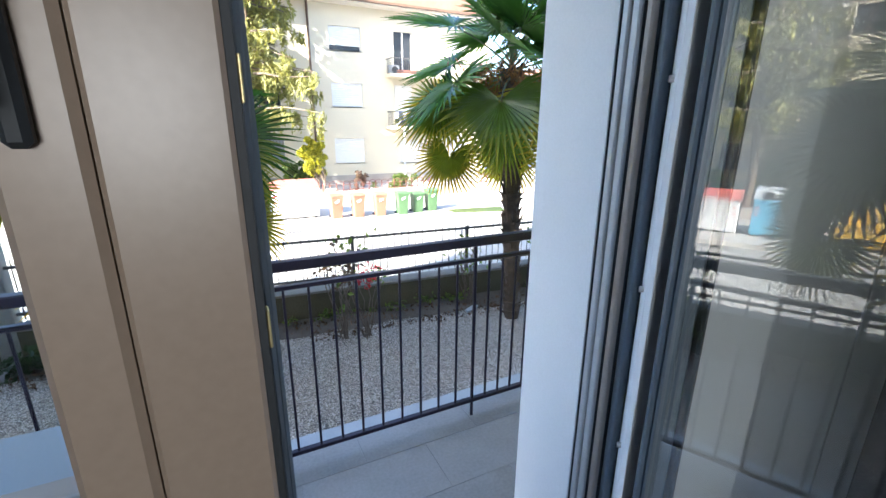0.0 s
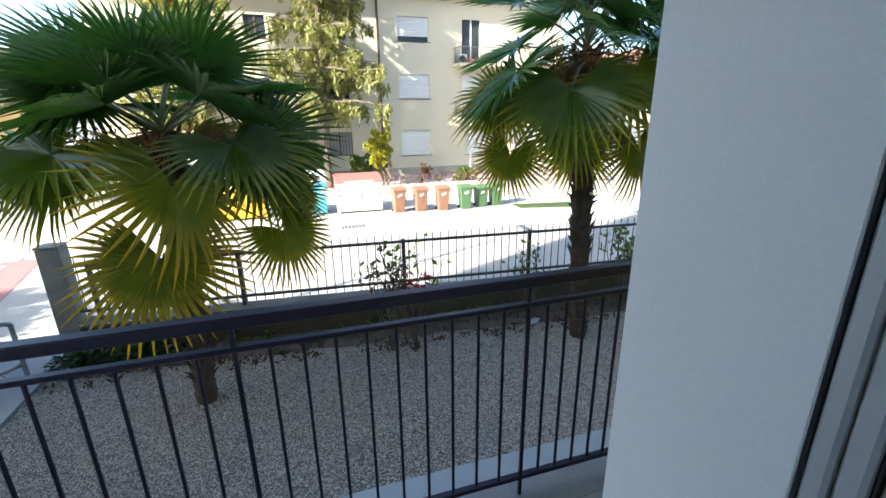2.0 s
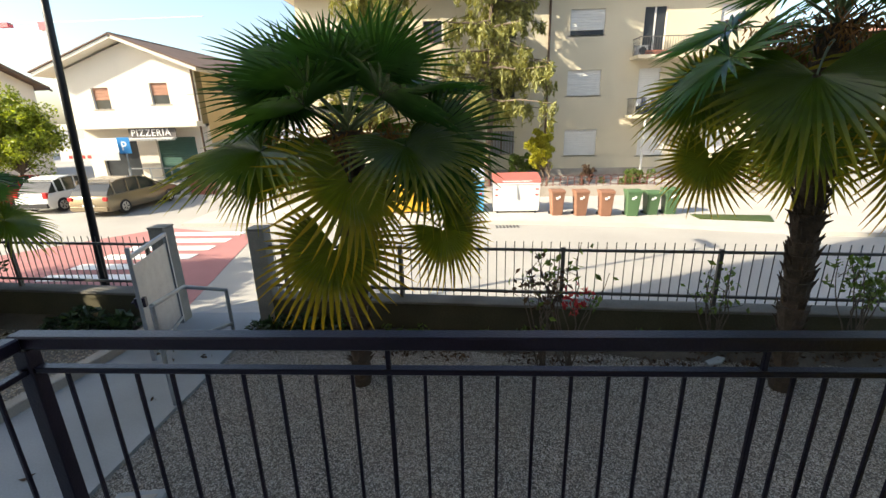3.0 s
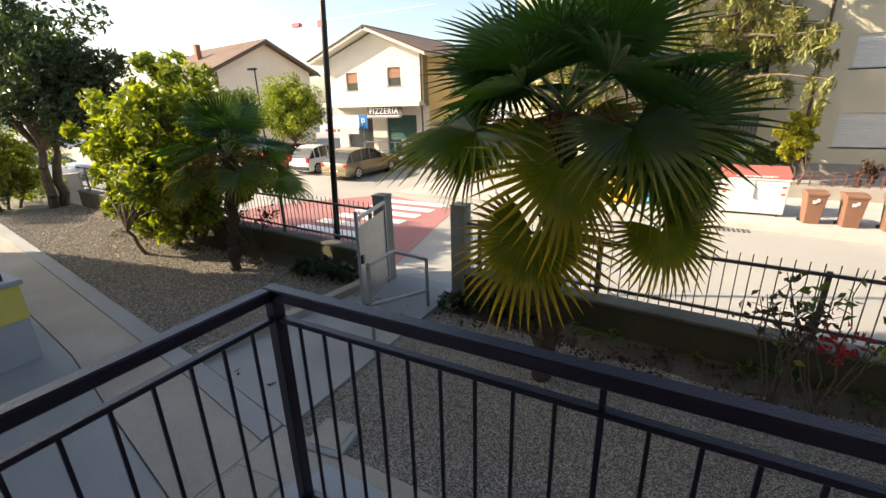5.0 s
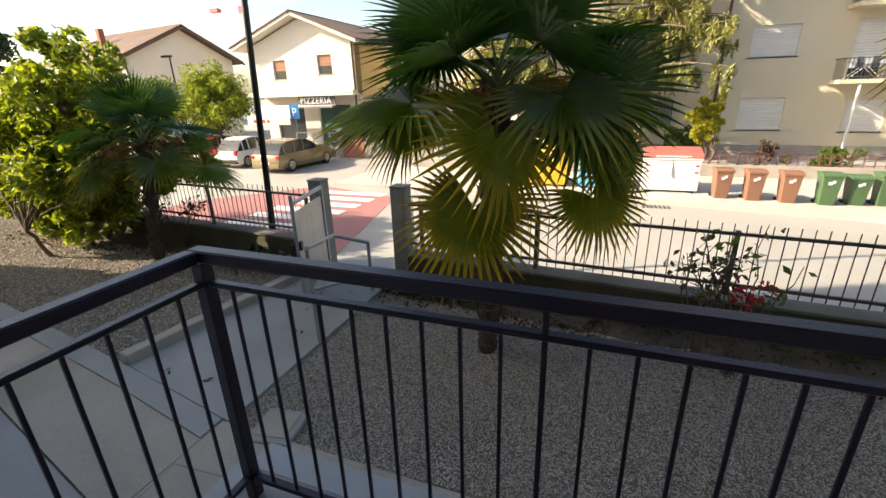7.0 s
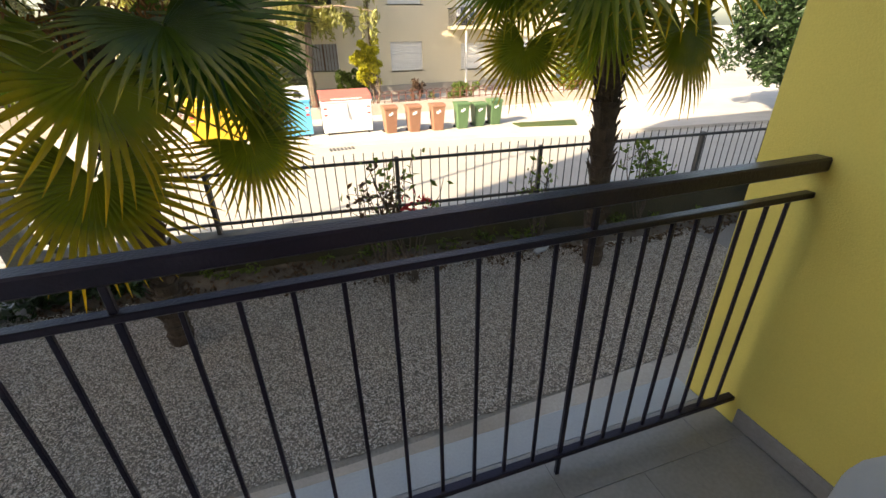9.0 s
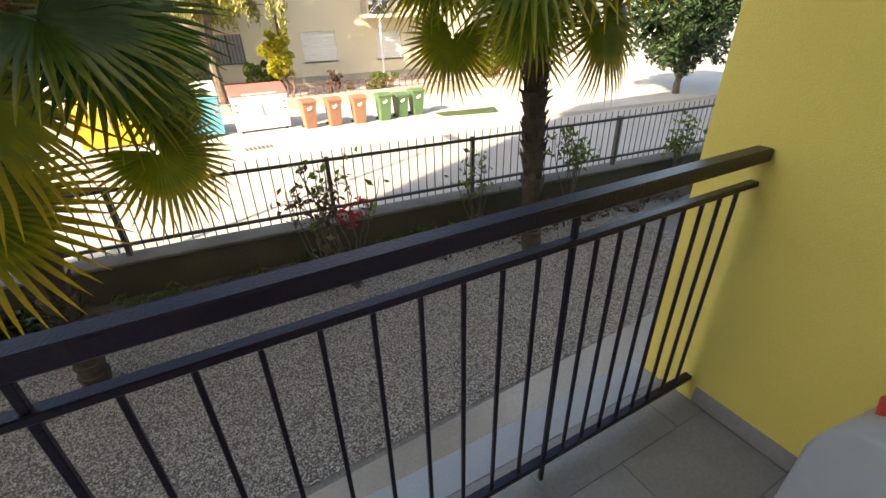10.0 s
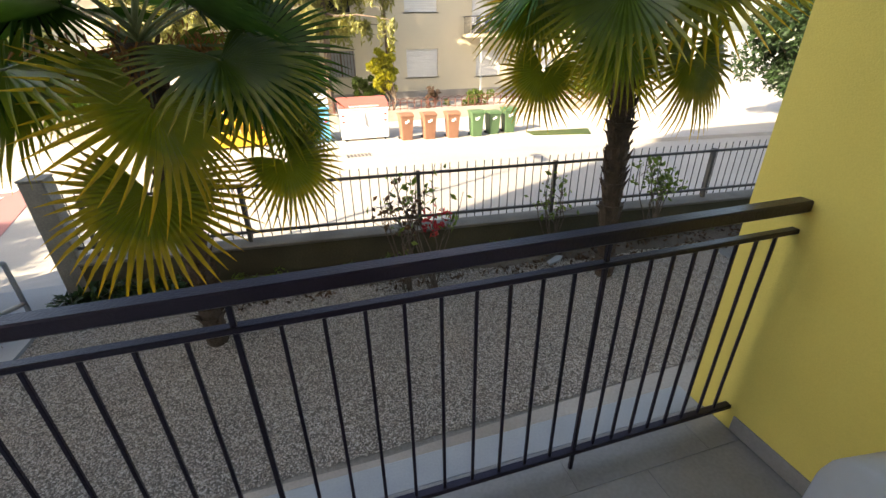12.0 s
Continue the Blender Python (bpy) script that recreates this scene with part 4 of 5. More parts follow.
boxpart("trough", (-0.8, 0.8, -0.1, 0.1, 0, 0.2), M_STAIN_BRICK, pot, "", 0.01)
heat = thing("outdoor_unit", (10.55, FY - 0.3, 4.23), "dark air-conditioning unit standing on a balcony", "air conditioner")
boxpart("casing", (-0.3, 0.3, -0.14, 0.14, 0, 0.5), M_CURTAIN, heat, "", 0.01)
bm = bmesh.new()
tube(bm, (0.05, -0.141, 0.25), (0.05, -0.16, 0.25), 0.19, 0.17, 16)
part("fan_grille", bm, M_RUBBER, heat)

# low wall with a looped iron fence in front of the flats
lw = thing("street_wall", (0, 0, 0), "low concrete street wall before the flats", "wall", "", "structure")
boxpart("wall_body", (-6.5, 16.0, 21.4, 21.6, R, -1.28), M_CONC, lw, "", 0.01)
loops = thing("looped_fence", (0, 0, -1.28), "low rusty iron fence of bent hoops on a wall", "fence")
bm = bmesh.new()
for i in range(9):
    a0, a1 = math.pi * i / 9, math.pi * (i + 1) / 9
    tube(bm, (0.16 * math.cos(a0), 0, 0.30 + 0.14 * math.sin(a0)), (0.16 * math.cos(a1), 0, 0.30 + 0.14 * math.sin(a1)), 0.011, 0.011, 5)
for s in (-1, 1):
    tube(bm, (0.16 * s, 0, 0), (0.16 * s, 0, 0.30), 0.011, 0.011, 5)
M_RUST = mat("rusty_red_iron", (0.17, 0.065, 0.05), 0.85, 0.2, 0.3, 8, 60, 0.3)
hoop = mesh_of("hoop", bm, M_RUST)
for k in range(60):
    part("hoop", hoop, None, loops, loc=(-2.4 + 0.29 * k, 21.5, 0))
for z in (0.05, 0.27):
    boxpart("rail", (-2.6, 14.9, 21.49, 21.51, z, z + 0.02), M_RUST, loops)
tree("bare_shrub", (6.8, 22.2, R), (6.8, 22.2, -0.95), (0.45, 0.35, 0.6), 14, 40, 0.09, M_LEAF_DRY, 50, "small dark half-bare shrub behind the street wall", "shrub", 0.02, 0.3, 0.4, 3)
tree("front_shrub", (8.7, 22.3, R), (8.7, 22.3, -1.1), (1.2, 0.4, 0.45), 30, 70, 0.08, M_LEAF_MID, 51, "low green plants behind the street wall", "shrub", 0.02, 0.3, 0.4, 3)
tree("front_shrub", (14.5, 22.0, R), (14.5, 22.0, -0.7), (1.8, 0.6, 0.7), 40, 80, 0.09, M_LEAF_LIME, 52, "sunlit bushes behind the street wall", "shrub", 0.02, 0.3, 0.35, 3)

# corner house with the pizzeria
PY, HR = 22.8, -0.95
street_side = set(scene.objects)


def house_lift(ob):
    return lift(ob, HR)


pz = thing("corner_house", (0, 0, HR), "two-storey pale house with a pizzeria on the ground floor", "building")
bm = bmesh.new()
wall_with_holes(bm, -16.6, -10.35, HR, 1.85, PY + 0.5, PY + 0.8, [(-13.0, -11.0, -0.75, 1.28), (-15.9, -14.0, -0.75, 1.15)])
wall_with_holes(bm, -16.6, -10.35, 1.85, 4.2, PY, PY + 0.3, [(-15.27, -14.45, 2.6, 3.5), (-12.42, -11.56, 2.74, 3.63)])
prism(bm, [(-16.6, 4.2), (-13.35, 5.3), (-10.35, 4.2)], PY, PY + 0.3)
box(bm, -16.6, -10.35, PY, PY + 0.8, 1.72, 1.85)
house_lift(part("front_wall", bm, M_HOUSE, pz))
bm = bmesh.new()
box(bm, -10.65, -10.352, PY + 0.801, PY + 9, HR, 4.2)
box(bm, -16.6, -16.3, PY + 0.801, PY + 9, HR, 4.2)
box(bm, -16.3, -10.65, PY + 8.7, PY + 9, HR, 4.2)
house_lift(part("side_wall", bm, M_FACADE_SIDE, pz, "ochre plastered side wall"))
bm = bmesh.new()
for s, e in ((-17.4, -13.3), (-9.7, -13.4)):
    ze, zr = 4.0, 5.42
    prism(bm, [(s, ze), (e, zr), (e, zr + 0.14), (s, ze + 0.14)], PY - 0.6, PY + 9.4)
house_lift(part("roof", bm, M_HOUSE, pz, "pale eave underside"))
bm = bmesh.new()
for s, e in ((-17.5, -13.3), (-9.6, -13.4)):
    prism(bm, [(s, 4.135), (e, 5.57), (e, 5.62), (s, 4.19)], PY - 0.65, PY + 9.5)
house_lift(part("roof_tiles", bm, M_ROOF_DARK, pz, "dark brown roof tiles"))
for x0, x1, z0, z1 in ((-15.27, -14.45, 2.6, 3.5), (-12.42, -11.56, 2.74, 3.63)):
    house_lift(window(pz, x0, x1, z0, z1, PY + 0.1, M_SHUTTER_BROWN, "half-lowered brown roller shutter", 0.38))
sh = house_lift(window(pz, -13.0, -11.0, -0.75, 1.28, PY + 0.62, M_GREEN_SHUTTER, "closed green rolling shutter"))
house_lift(window(pz, -15.9, -14.0, -0.75, 1.15, PY + 0.62, None, "dark shop window"))
house_lift(boxpart("balcony_ledge", (-17.0, -10.2, PY - 0.45, PY - 0.002, 1.74, 1.98), M_HOUSE, pz, "worn concrete ledge"))
bm = bmesh.new()
tube(bm, (-10.25, PY - 0.1, HR), (-10.25, PY - 0.1, 4.1), 0.05, 0.05, 8)
house_lift(part("downpipe", bm, M_WOODTRIM, pz))
boardm = mat("dark_sign_board", (0.10, 0.09, 0.085), 0.6, 0, 0.2, 4, 60, 0.1)
sign = thing("shop_sign", (-12.55, PY - 0.3, 1.30), "pizzeria sign of white letters on a dark board", "sign")
boxpart("board", (-1.15, 1.15, 0.02, 0.08, 0.0, 0.42), boardm, sign, "", 0.006)
bm = bmesh.new()
for k in range(14):
    box(bm, -1.1 + 0.16 * k, -1.02 + 0.16 * k, -0.25, 0.02, -0.12, -0.04)
box(bm, -1.15, 1.15, -0.28, 0.02, -0.05, 0.0)
part("canopy", bm, M_SHUTTER, sign, "pale canopy edge")
txt = bpy.data.curves.new("letters", "FONT")
txt.body = "PIZZERIA"
txt.size, txt.extrude, txt.align_x = 0.42, 0.015, "CENTER"
txt.space_character = 1.15
lett = new("letters", txt)
M_LETTER = mat("white_letters", (0.82, 0.82, 0.80), 0.6, 0, 0.03, 5, 60, 0.05)
txt.materials.append(M_LETTER)
lett.parent = sign
lett.matrix_basis = pose(-0.05, 0.0, 0.08, 90, 0, 0)
aw = thing("shop_awning", (-15.0, PY - 0.4, 0.72), "pale fabric shop awning with coloured writing bars", "awning")
bm = bmesh.new()
prism(bm, [(-1.0, 0.0), (0.0, 0.55), (0.0, 0.60), (-1.0, 0.05)], -1.3, 1.5, "x")
part("fabric", bm, M_SHUTTER, aw)
boxpart("valance", (-1.3, 1.5, -1.02, -1.0, -0.3, 0.04), M_SHUTTER, aw)
M_SIGN_RED = mat("red_sign_paint", (0.5, 0.05, 0.05), 0.6)
for k in range(4):
    boxpart("writing", (-0.9 + 0.3 * k, -0.72 + 0.3 * k, -1.027, -1.021, -0.2, -0.06), M_SIGN_RED, aw)
psign = thing("parking_sign", (-12.5, PY - 2.2, HR - 0.25), "blue parking sign on a pole", "street sign")
bm = bmesh.new()
tube(bm, (0, 0, 0), (0, 0, 2.5), 0.03, 0.03, 8)
part("pole", bm, M_GALV, psign)
boxpart("plate", (-0.28, 0.28, -0.05, -0.032, 1.95, 2.6), mat("blue_sign_paint", (0.03, 0.22, 0.55), 0.4), psign, "blue plate", 0.004)
t2 = bpy.data.curves.new("letter", "FONT")
t2.body, t2.size, t2.extrude, t2.align_x = "P", 0.52, 0.004, "CENTER"
t2.materials.append(M_LETTER)
l2 = new("letter", t2)
l2.parent = psign
l2.matrix_basis = pose(0, -0.056, 2.08, 90, 0, 0)
tr = thing("terrace_railing", (0, 0, HR), "grey metal railing in front of the shop entrance", "railing")
for x in (-13.2, -12.2, -11.2, -10.2):
    boxpart("post", (x - 0.025, x + 0.025, PY - 1.42, PY - 1.38, 0, 1.0), M_GALV, tr)
for z in (0.55, 0.97):
    boxpart("rail", (-13.2, -10.2, PY - 1.42, PY - 1.38, z, z + 0.04), M_GALV, tr)
structure("terrace", [(-13.4, -10.2, PY - 1.5, PY + 0.5, HR - 0.05, HR + 0.22)], M_CONC, "low concrete terrace before the pizzeria", "terrace")
brick = structure("brick_garden_wall", [(-9.75, -8.6, 20.3, 20.5, HR - 0.05, 0.10)], M_STAIN_BRICK, "red brick street wall with a pale pier", "wall", 0.01)

structure("street_wall_pier", [(-10.0, -9.76, 20.25, 20.55, HR - 0.05, 0.30), (-8.595, -5.2, 20.32, 20.5, HR - 0.05, -0.25)], M_CONC, "pale concrete pier and low street wall", "wall", 0.01)

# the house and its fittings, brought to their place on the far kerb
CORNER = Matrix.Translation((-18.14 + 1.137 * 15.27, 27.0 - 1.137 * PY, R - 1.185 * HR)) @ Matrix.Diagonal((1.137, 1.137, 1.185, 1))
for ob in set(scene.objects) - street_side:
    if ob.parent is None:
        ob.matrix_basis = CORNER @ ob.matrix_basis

# white gabled house further off, turned to show its left roof slope
h2 = thing("gabled_house", pose(-30.2, 31.2, R, 0, 0, 82), "white two-storey house with a dark brown gable roof", "building")
bm = bmesh.new()
prism(bm, [(-4.3, 0), (-4.3, 6.2), (0, 8.3), (4.3, 6.2), (4.3, 0)], 0, 10)
part("wall", bm, M_HOUSE, h2)
bm = bmesh.new()
for s in (-1, 1):
    prism(bm, [(s * 5.0, 5.95), (-s * 0.05, 8.4), (-s * 0.05, 8.62), (s * 5.0, 6.15)], -0.6, 10.6)
part("roof", bm, M_ROOF_DARK, h2, "dark brown tiled roof")
bm = bmesh.new()
for s in (-1, 1):
    prism(bm, [(s * 5.05, 5.85), (0, 8.30), (0, 8.42), (s * 5.05, 5.97)], -0.72, -0.6)
part("verge_board", bm, M_WOODTRIM, h2, "dark brown verge boards")
window(h2, 0.9, 1.7, 3.9, 5.2, -0.03, M_SHUTTER)
bm = bmesh.new()
tube(bm, (-4.4, -0.1, 0), (-4.4, -0.1, 6.0), 0.07, 0.07, 8)
part("downpipe", bm, M_WOODTRIM, h2)
w2 = boxpart("window", (-4.335, -4.3, 1.5, 3.0, 3.9, 5.3), M_SHUTTER, h2)
boxpart("sill", (-4.42, -4.336, 1.4, 3.1, 3.82, 3.895), M_CONC, w2)
boxpart("chimney", (-2.6, -2.2, 6.0, 6.4, 7.0, 8.6), M_STAIN_BRICK, h2)
for x, y, w, d, h, lab in ((-30, 53, 7.5, 10, 6.2, "pale distant house between the trees"), (-58, 48, 12, 11, 7.4, "pale distant house with a terracotta roof"), (29, 41, 10, 11, 6.2, "pale distant house with a red roof"), (-72, 19, 12, 12, 6.8, "pale distant house with a terracotta roof")):
    hh = thing("distant_house", (x, y, R), lab, "building")
    boxpart("wall", (-w / 2, w / 2, -d / 2, d / 2, 0, h), M_HOUSE, hh)
    bm = bmesh.new()
    prism(bm, [(-w / 2 - 0.5, h), (0, h + w * 0.22), (w / 2 + 0.5, h)], -d / 2 - 0.4, d / 2 + 0.4)
    part("roof", bm, M_ROOF, hh)
    for k in (-1, 1):
        window(hh, k * w * 0.25 - 0.5, k * w * 0.25 + 0.5, h * 0.55, h * 0.55 + 1.3, -d / 2 - 0.03, M_SHUTTER)

# lamp posts
lp = thing("street_lamp", pose(-3.84, 9.40, R, 0, 3.2, 0), "tall black street lamp pole behind the garden fence", "street lamp")
bm = bmesh.new()
tube(bm, (0, 0, 0), (0, 0, 0.9), 0.075, 0.07, 12)
part("base", bm, M_POLE, lp, "", 0, True)
bm = bmesh.new()
tube(bm, (0, 0, 0.9), (0.0, 0, 7.2), 0.055, 0.04, 12)
part("pole", bm, M_POLE, lp, "", 0, True)
bm = bmesh.new()
box(bm, -0.1, 0.1, -0.1, 0.7, 7.2, 7.32)
part("lamp_head", bm, M_POLE, lp, "", 0.02)
lp2 = thing("street_lamp", Matrix.Translation((-29.0, 29.0, R)) @ Matrix.Scale(1.19, 4), "slim dark street lamp with a flat head", "street lamp")
bm = bmesh.new()
tube(bm, (0, 0, 0), (0, 0, 5.2), 0.06, 0.045, 8)
part("pole", bm, M_POLE, lp2)
boxpart("lamp_head", (-0.6, 0.12, -0.12, 0.12, 5.15, 5.27), M_POLE, lp2, "", 0.02)
crane = thing("tower_crane", Matrix.Translation((-72.8, 85.0, R)) @ Matrix.Scale(1.22, 4), "distant tower crane with a red and white jib", "crane")
M_CRANE = mat("red_crane_paint", (0.55, 0.10, 0.12), 0.6, 0, 0.1, 1, 20, 0.1)
boxpart("mast", (-0.35, 0.35, -0.35, 0.35, 0, 16.5), M_SHUTTER, crane)
boxpart("jib", (-7, 24, -0.07, 0.07, 17.2, 17.32), M_GALV, crane)
boxpart("counterweight", (-7.0, -5.2, -0.45, 0.45, 16.8, 17.4), M_CRANE, crane, "red counterweight")
boxpart("cab", (-0.5, 0.9, -0.5, 0.5, 16.2, 17.3), M_CRANE, crane, "red cab")


# ---- waste containers and bins ----
M_BIN_WHITE = mat("pale_container_paint", (0.70, 0.71, 0.72), 0.5, 0, 0.08, 3, 60, 0.1, 0.12)
M_BIN_LID = mat("faded_red_lid", (0.42, 0.12, 0.10), 0.55, 0, 0.12, 4, 60, 0.1, 0.1)
M_BIN_YELLOW = mat("yellow_container", (0.66, 0.38, 0.03), 0.5, 0, 0.08, 3, 60, 0.1, 0.1)
M_BIN_BLUE = mat("blue_container", (0.10, 0.40, 0.62), 0.5, 0, 0.08, 3, 60, 0.1, 0.1)
M_BIN_GREYLID = mat("grey_container_top", (0.45, 0.48, 0.50), 0.55, 0, 0.08, 3, 60, 0.1, 0.1)
M_BIN_BROWN = mat("brown_bin_plastic", (0.24, 0.12, 0.075), 0.5, 0, 0.1, 4, 60, 0.1, 0.1, 0.08)
M_BIN_GREEN = mat("green_bin_plastic", (0.07, 0.135, 0.06), 0.5, 0, 0.1, 4, 60, 0.1, 0.1, 0.08)
M_REFLECT = mat("red_white_marking", (0.55, 0.06, 0.06), 0.4, 0, 0.05, 5, 50, 0.05)


def container(name, x, y, w, h, body, lid, label, kind):
    th = thing(name, (x, y, R), label, "waste container", "street containers")
    d = 0.95
    bm = bmesh.new()
    prism(bm, [(-d / 2 + 0.10, 0.16), (-d / 2, h * 0.78), (d / 2, h * 0.78), (d / 2 - 0.10, 0.16)], -w / 2 + 0.03, w / 2 - 0.03, "x")
    part("body", bm, body, th, "", 0.015)
    boxpart("rim", (-w / 2, w / 2, -d / 2 - 0.025, d / 2 + 0.025, h * 0.78, h * 0.81), body, th, "", 0.008)
    bm = bmesh.new()
    if kind == "hinged":
        prism(bm, [(-d / 2 - 0.03, h * 0.812), (-d / 2 + 0.02, h * 0.90), (d / 2 - 0.25, h), (d / 2, h * 0.98), (d / 2, h * 0.812)], -w / 2, w / 2, "x")
    else:
        prism(bm, [(-d / 2 - 0.02, h * 0.812), (-d / 2 + 0.06, h), (d / 2 - 0.15, h * 1.04), (d / 2, h * 0.812)], -w / 2, w / 2, "x")
    l = part("lid", bm, lid, th, "", 0.02)
    if kind != "hinged":
        for s in (-0.27, 0.27):
            b = bmesh.new()
            tube(b, (s * w, -d / 2 + 0.035, h * 0.915), (s * w, -d / 2 - 0.03, h * 0.905), 0.11, 0.12, 16)
            part("opening", b, M_RUBBER, l, "round black throw-in hole")
    b = bmesh.new()
    box(b, -w * 0.3, w * 0.3, -d / 2 - 0.022, -d / 2 - 0.006, h * 0.85, h * 0.865)
    for k in range(9):
        box(b, -w * 0.28 + k * w * 0.06, -w * 0.25 + k * w * 0.06, -d / 2 - 0.021, -d / 2 - 0.004, h * 0.835, h * 0.848)
    part("writing", b, M_BIN_WHITE, th, "pale illegible writing bars")
    for s in (-1, 1):
        for k in range(3):
            b = bmesh.new()
            zz = h * (0.50 + 0.07 * k)
            yy = -d / 2 + 0.10 * (1 - (zz - 0.16) / (h * 0.78 - 0.16)) - 0.004
            box(b, s * (w / 2 - 0.13) - 0.05, s * (w / 2 - 0.13) + 0.05, yy - 0.004, yy + 0.004, zz, zz + h * 0.035)
            part("reflector", b, M_REFLECT if k % 2 == 0 else M_BIN_WHITE, th, "red and white reflective strip")
        b = bmesh.new()
        tube(b, (s * (w / 2 - 0.03), 0, h * 0.62), (s * (w / 2 + 0.05), 0, h * 0.62), 0.03, 0.03, 8)
        part("lift_pin", b, M_GALV, th)
    for sx in (-1, 1):
        for sy in (-1, 1):
            b = bmesh.new()
            tube(b, (sx * (w / 2 - 0.16) - 0.025, sy * 0.3, 0.09), (sx * (w / 2 - 0.16) + 0.025, sy * 0.3, 0.09), 0.09, 0.09, 12)
            part("wheel", b, M_RUBBER, th)
    boxpart("seam", (-0.008, 0.008, -d / 2 - 0.006, -d / 2 + 0.05, h * 0.42, h * 0.76), M_BIN_GREYLID, th)
    return th


container("waste_container", 3.44, 18.75, 1.62, 1.42, M_BIN_WHITE, M_BIN_LID, "pale waste container with a faded red lid", "hinged")
container("waste_container", 1.54, 18.85, 1.62, 1.52, M_BIN_BLUE, M_BIN_GREYLID, "blue paper container with two round holes", "holes")
container("waste_container", -0.38, 18.9, 1.62, 1.40, M_BIN_YELLOW, M_BIN_YELLOW, "yellow waste container beside the blue one", "hinged")


def wheelie(x, y, body, label, h=1.0):
    th = thing("wheelie_bin", pose(x, y, R, 0, 0, random.uniform(-5, 5)) @ Matrix.Diagonal((0.87, 0.87, 0.94, 1)), label, "waste bin", "bins along the street")
    bm = bmesh.new()
    v0 = [bm.verts.new(p) for p in ((-0.19, -0.20, 0.04), (0.19, -0.20, 0.04), (0.19, 0.18, 0.04), (-0.19, 0.18, 0.04))]
    v1 = [bm.verts.new(p) for p in ((-0.245, -0.28, 0.9 * h), (0.245, -0.28, 0.9 * h), (0.245, 0.26, 0.9 * h), (-0.245, 0.26, 0.9 * h))]
    bm.faces.new(v0[::-1])
    bm.faces.new(v1)
    for i in range(4):
        bm.faces.new((v0[i], v0[(i + 1) % 4], v1[(i + 1) % 4], v1[i]))
    part("body", bm, body, th, "", 0.02)
    boxpart("rim", (-0.265, 0.265, -0.30, 0.28, 0.88 * h, 0.92 * h), body, th, "", 0.01)
    bm = bmesh.new()
    prism(bm, [(-0.31, 0.922 * h), (-0.28, 0.965 * h), (0.0, 1.0 * h), (0.30, 0.975 * h), (0.32, 0.922 * h)], -0.27, 0.27, "x")
    part("lid", bm, body, th, "", 0.012)
    bm = bmesh.new()
    tube(bm, (-0.22, 0.34, 0.93 * h), (0.22, 0.34, 0.93 * h), 0.016, 0.016, 8)
    part("handle", bm, body, th)
    bm = bmesh.new()
    box(bm, -0.09, 0.0, -0.285, -0.262, 0.68 * h, 0.76 * h)
    box(bm, 0.0, 0.07, -0.285, -0.262, 0.72 * h, 0.80 * h)
    part("sticker", bm, M_BIN_WHITE, th, "pale worn sticker")
    for s in (-1, 1):
        bm = bmesh.new()
        tube(bm, (s * 0.20, 0.2, 0.1), (s * 0.245, 0.2, 0.1), 0.1, 0.1, 14)
        part("wheel", bm, M_RUBBER, th)


for x, y, c in ((4.74, 18.05, "brown"), (5.50, 17.95, "brown"), (6.29, 17.85, "brown"), (7.13, 17.8, "green"), (7.80, 17.95, "green"), (8.42, 18.0, "green")):
    wheelie(x, y, M_BIN_BROWN if c == "brown" else M_BIN_GREEN, c + " plastic wheelie bin with a closed lid", 0.94 if x == 7.80 else 1.02)


# ---- parked cars ----
M_CAR_GLASS = mat("car_glass", (0.02, 0.025, 0.03), 0.08, 0, 0.1, 2, 20, 0)
M_TYRE = mat("tyre_rubber", (0.02, 0.02, 0.02), 0.8, 0, 0.2, 8, 80, 0.2)
M_LIGHT_RED = mat("red_tail_light", (0.5, 0.02, 0.02), 0.2, 0, 0.05, 5, 50, 0)
M_LIGHT = mat("headlight_glass", (0.75, 0.75, 0.75), 0.1, 0, 0.05, 5, 50, 0)


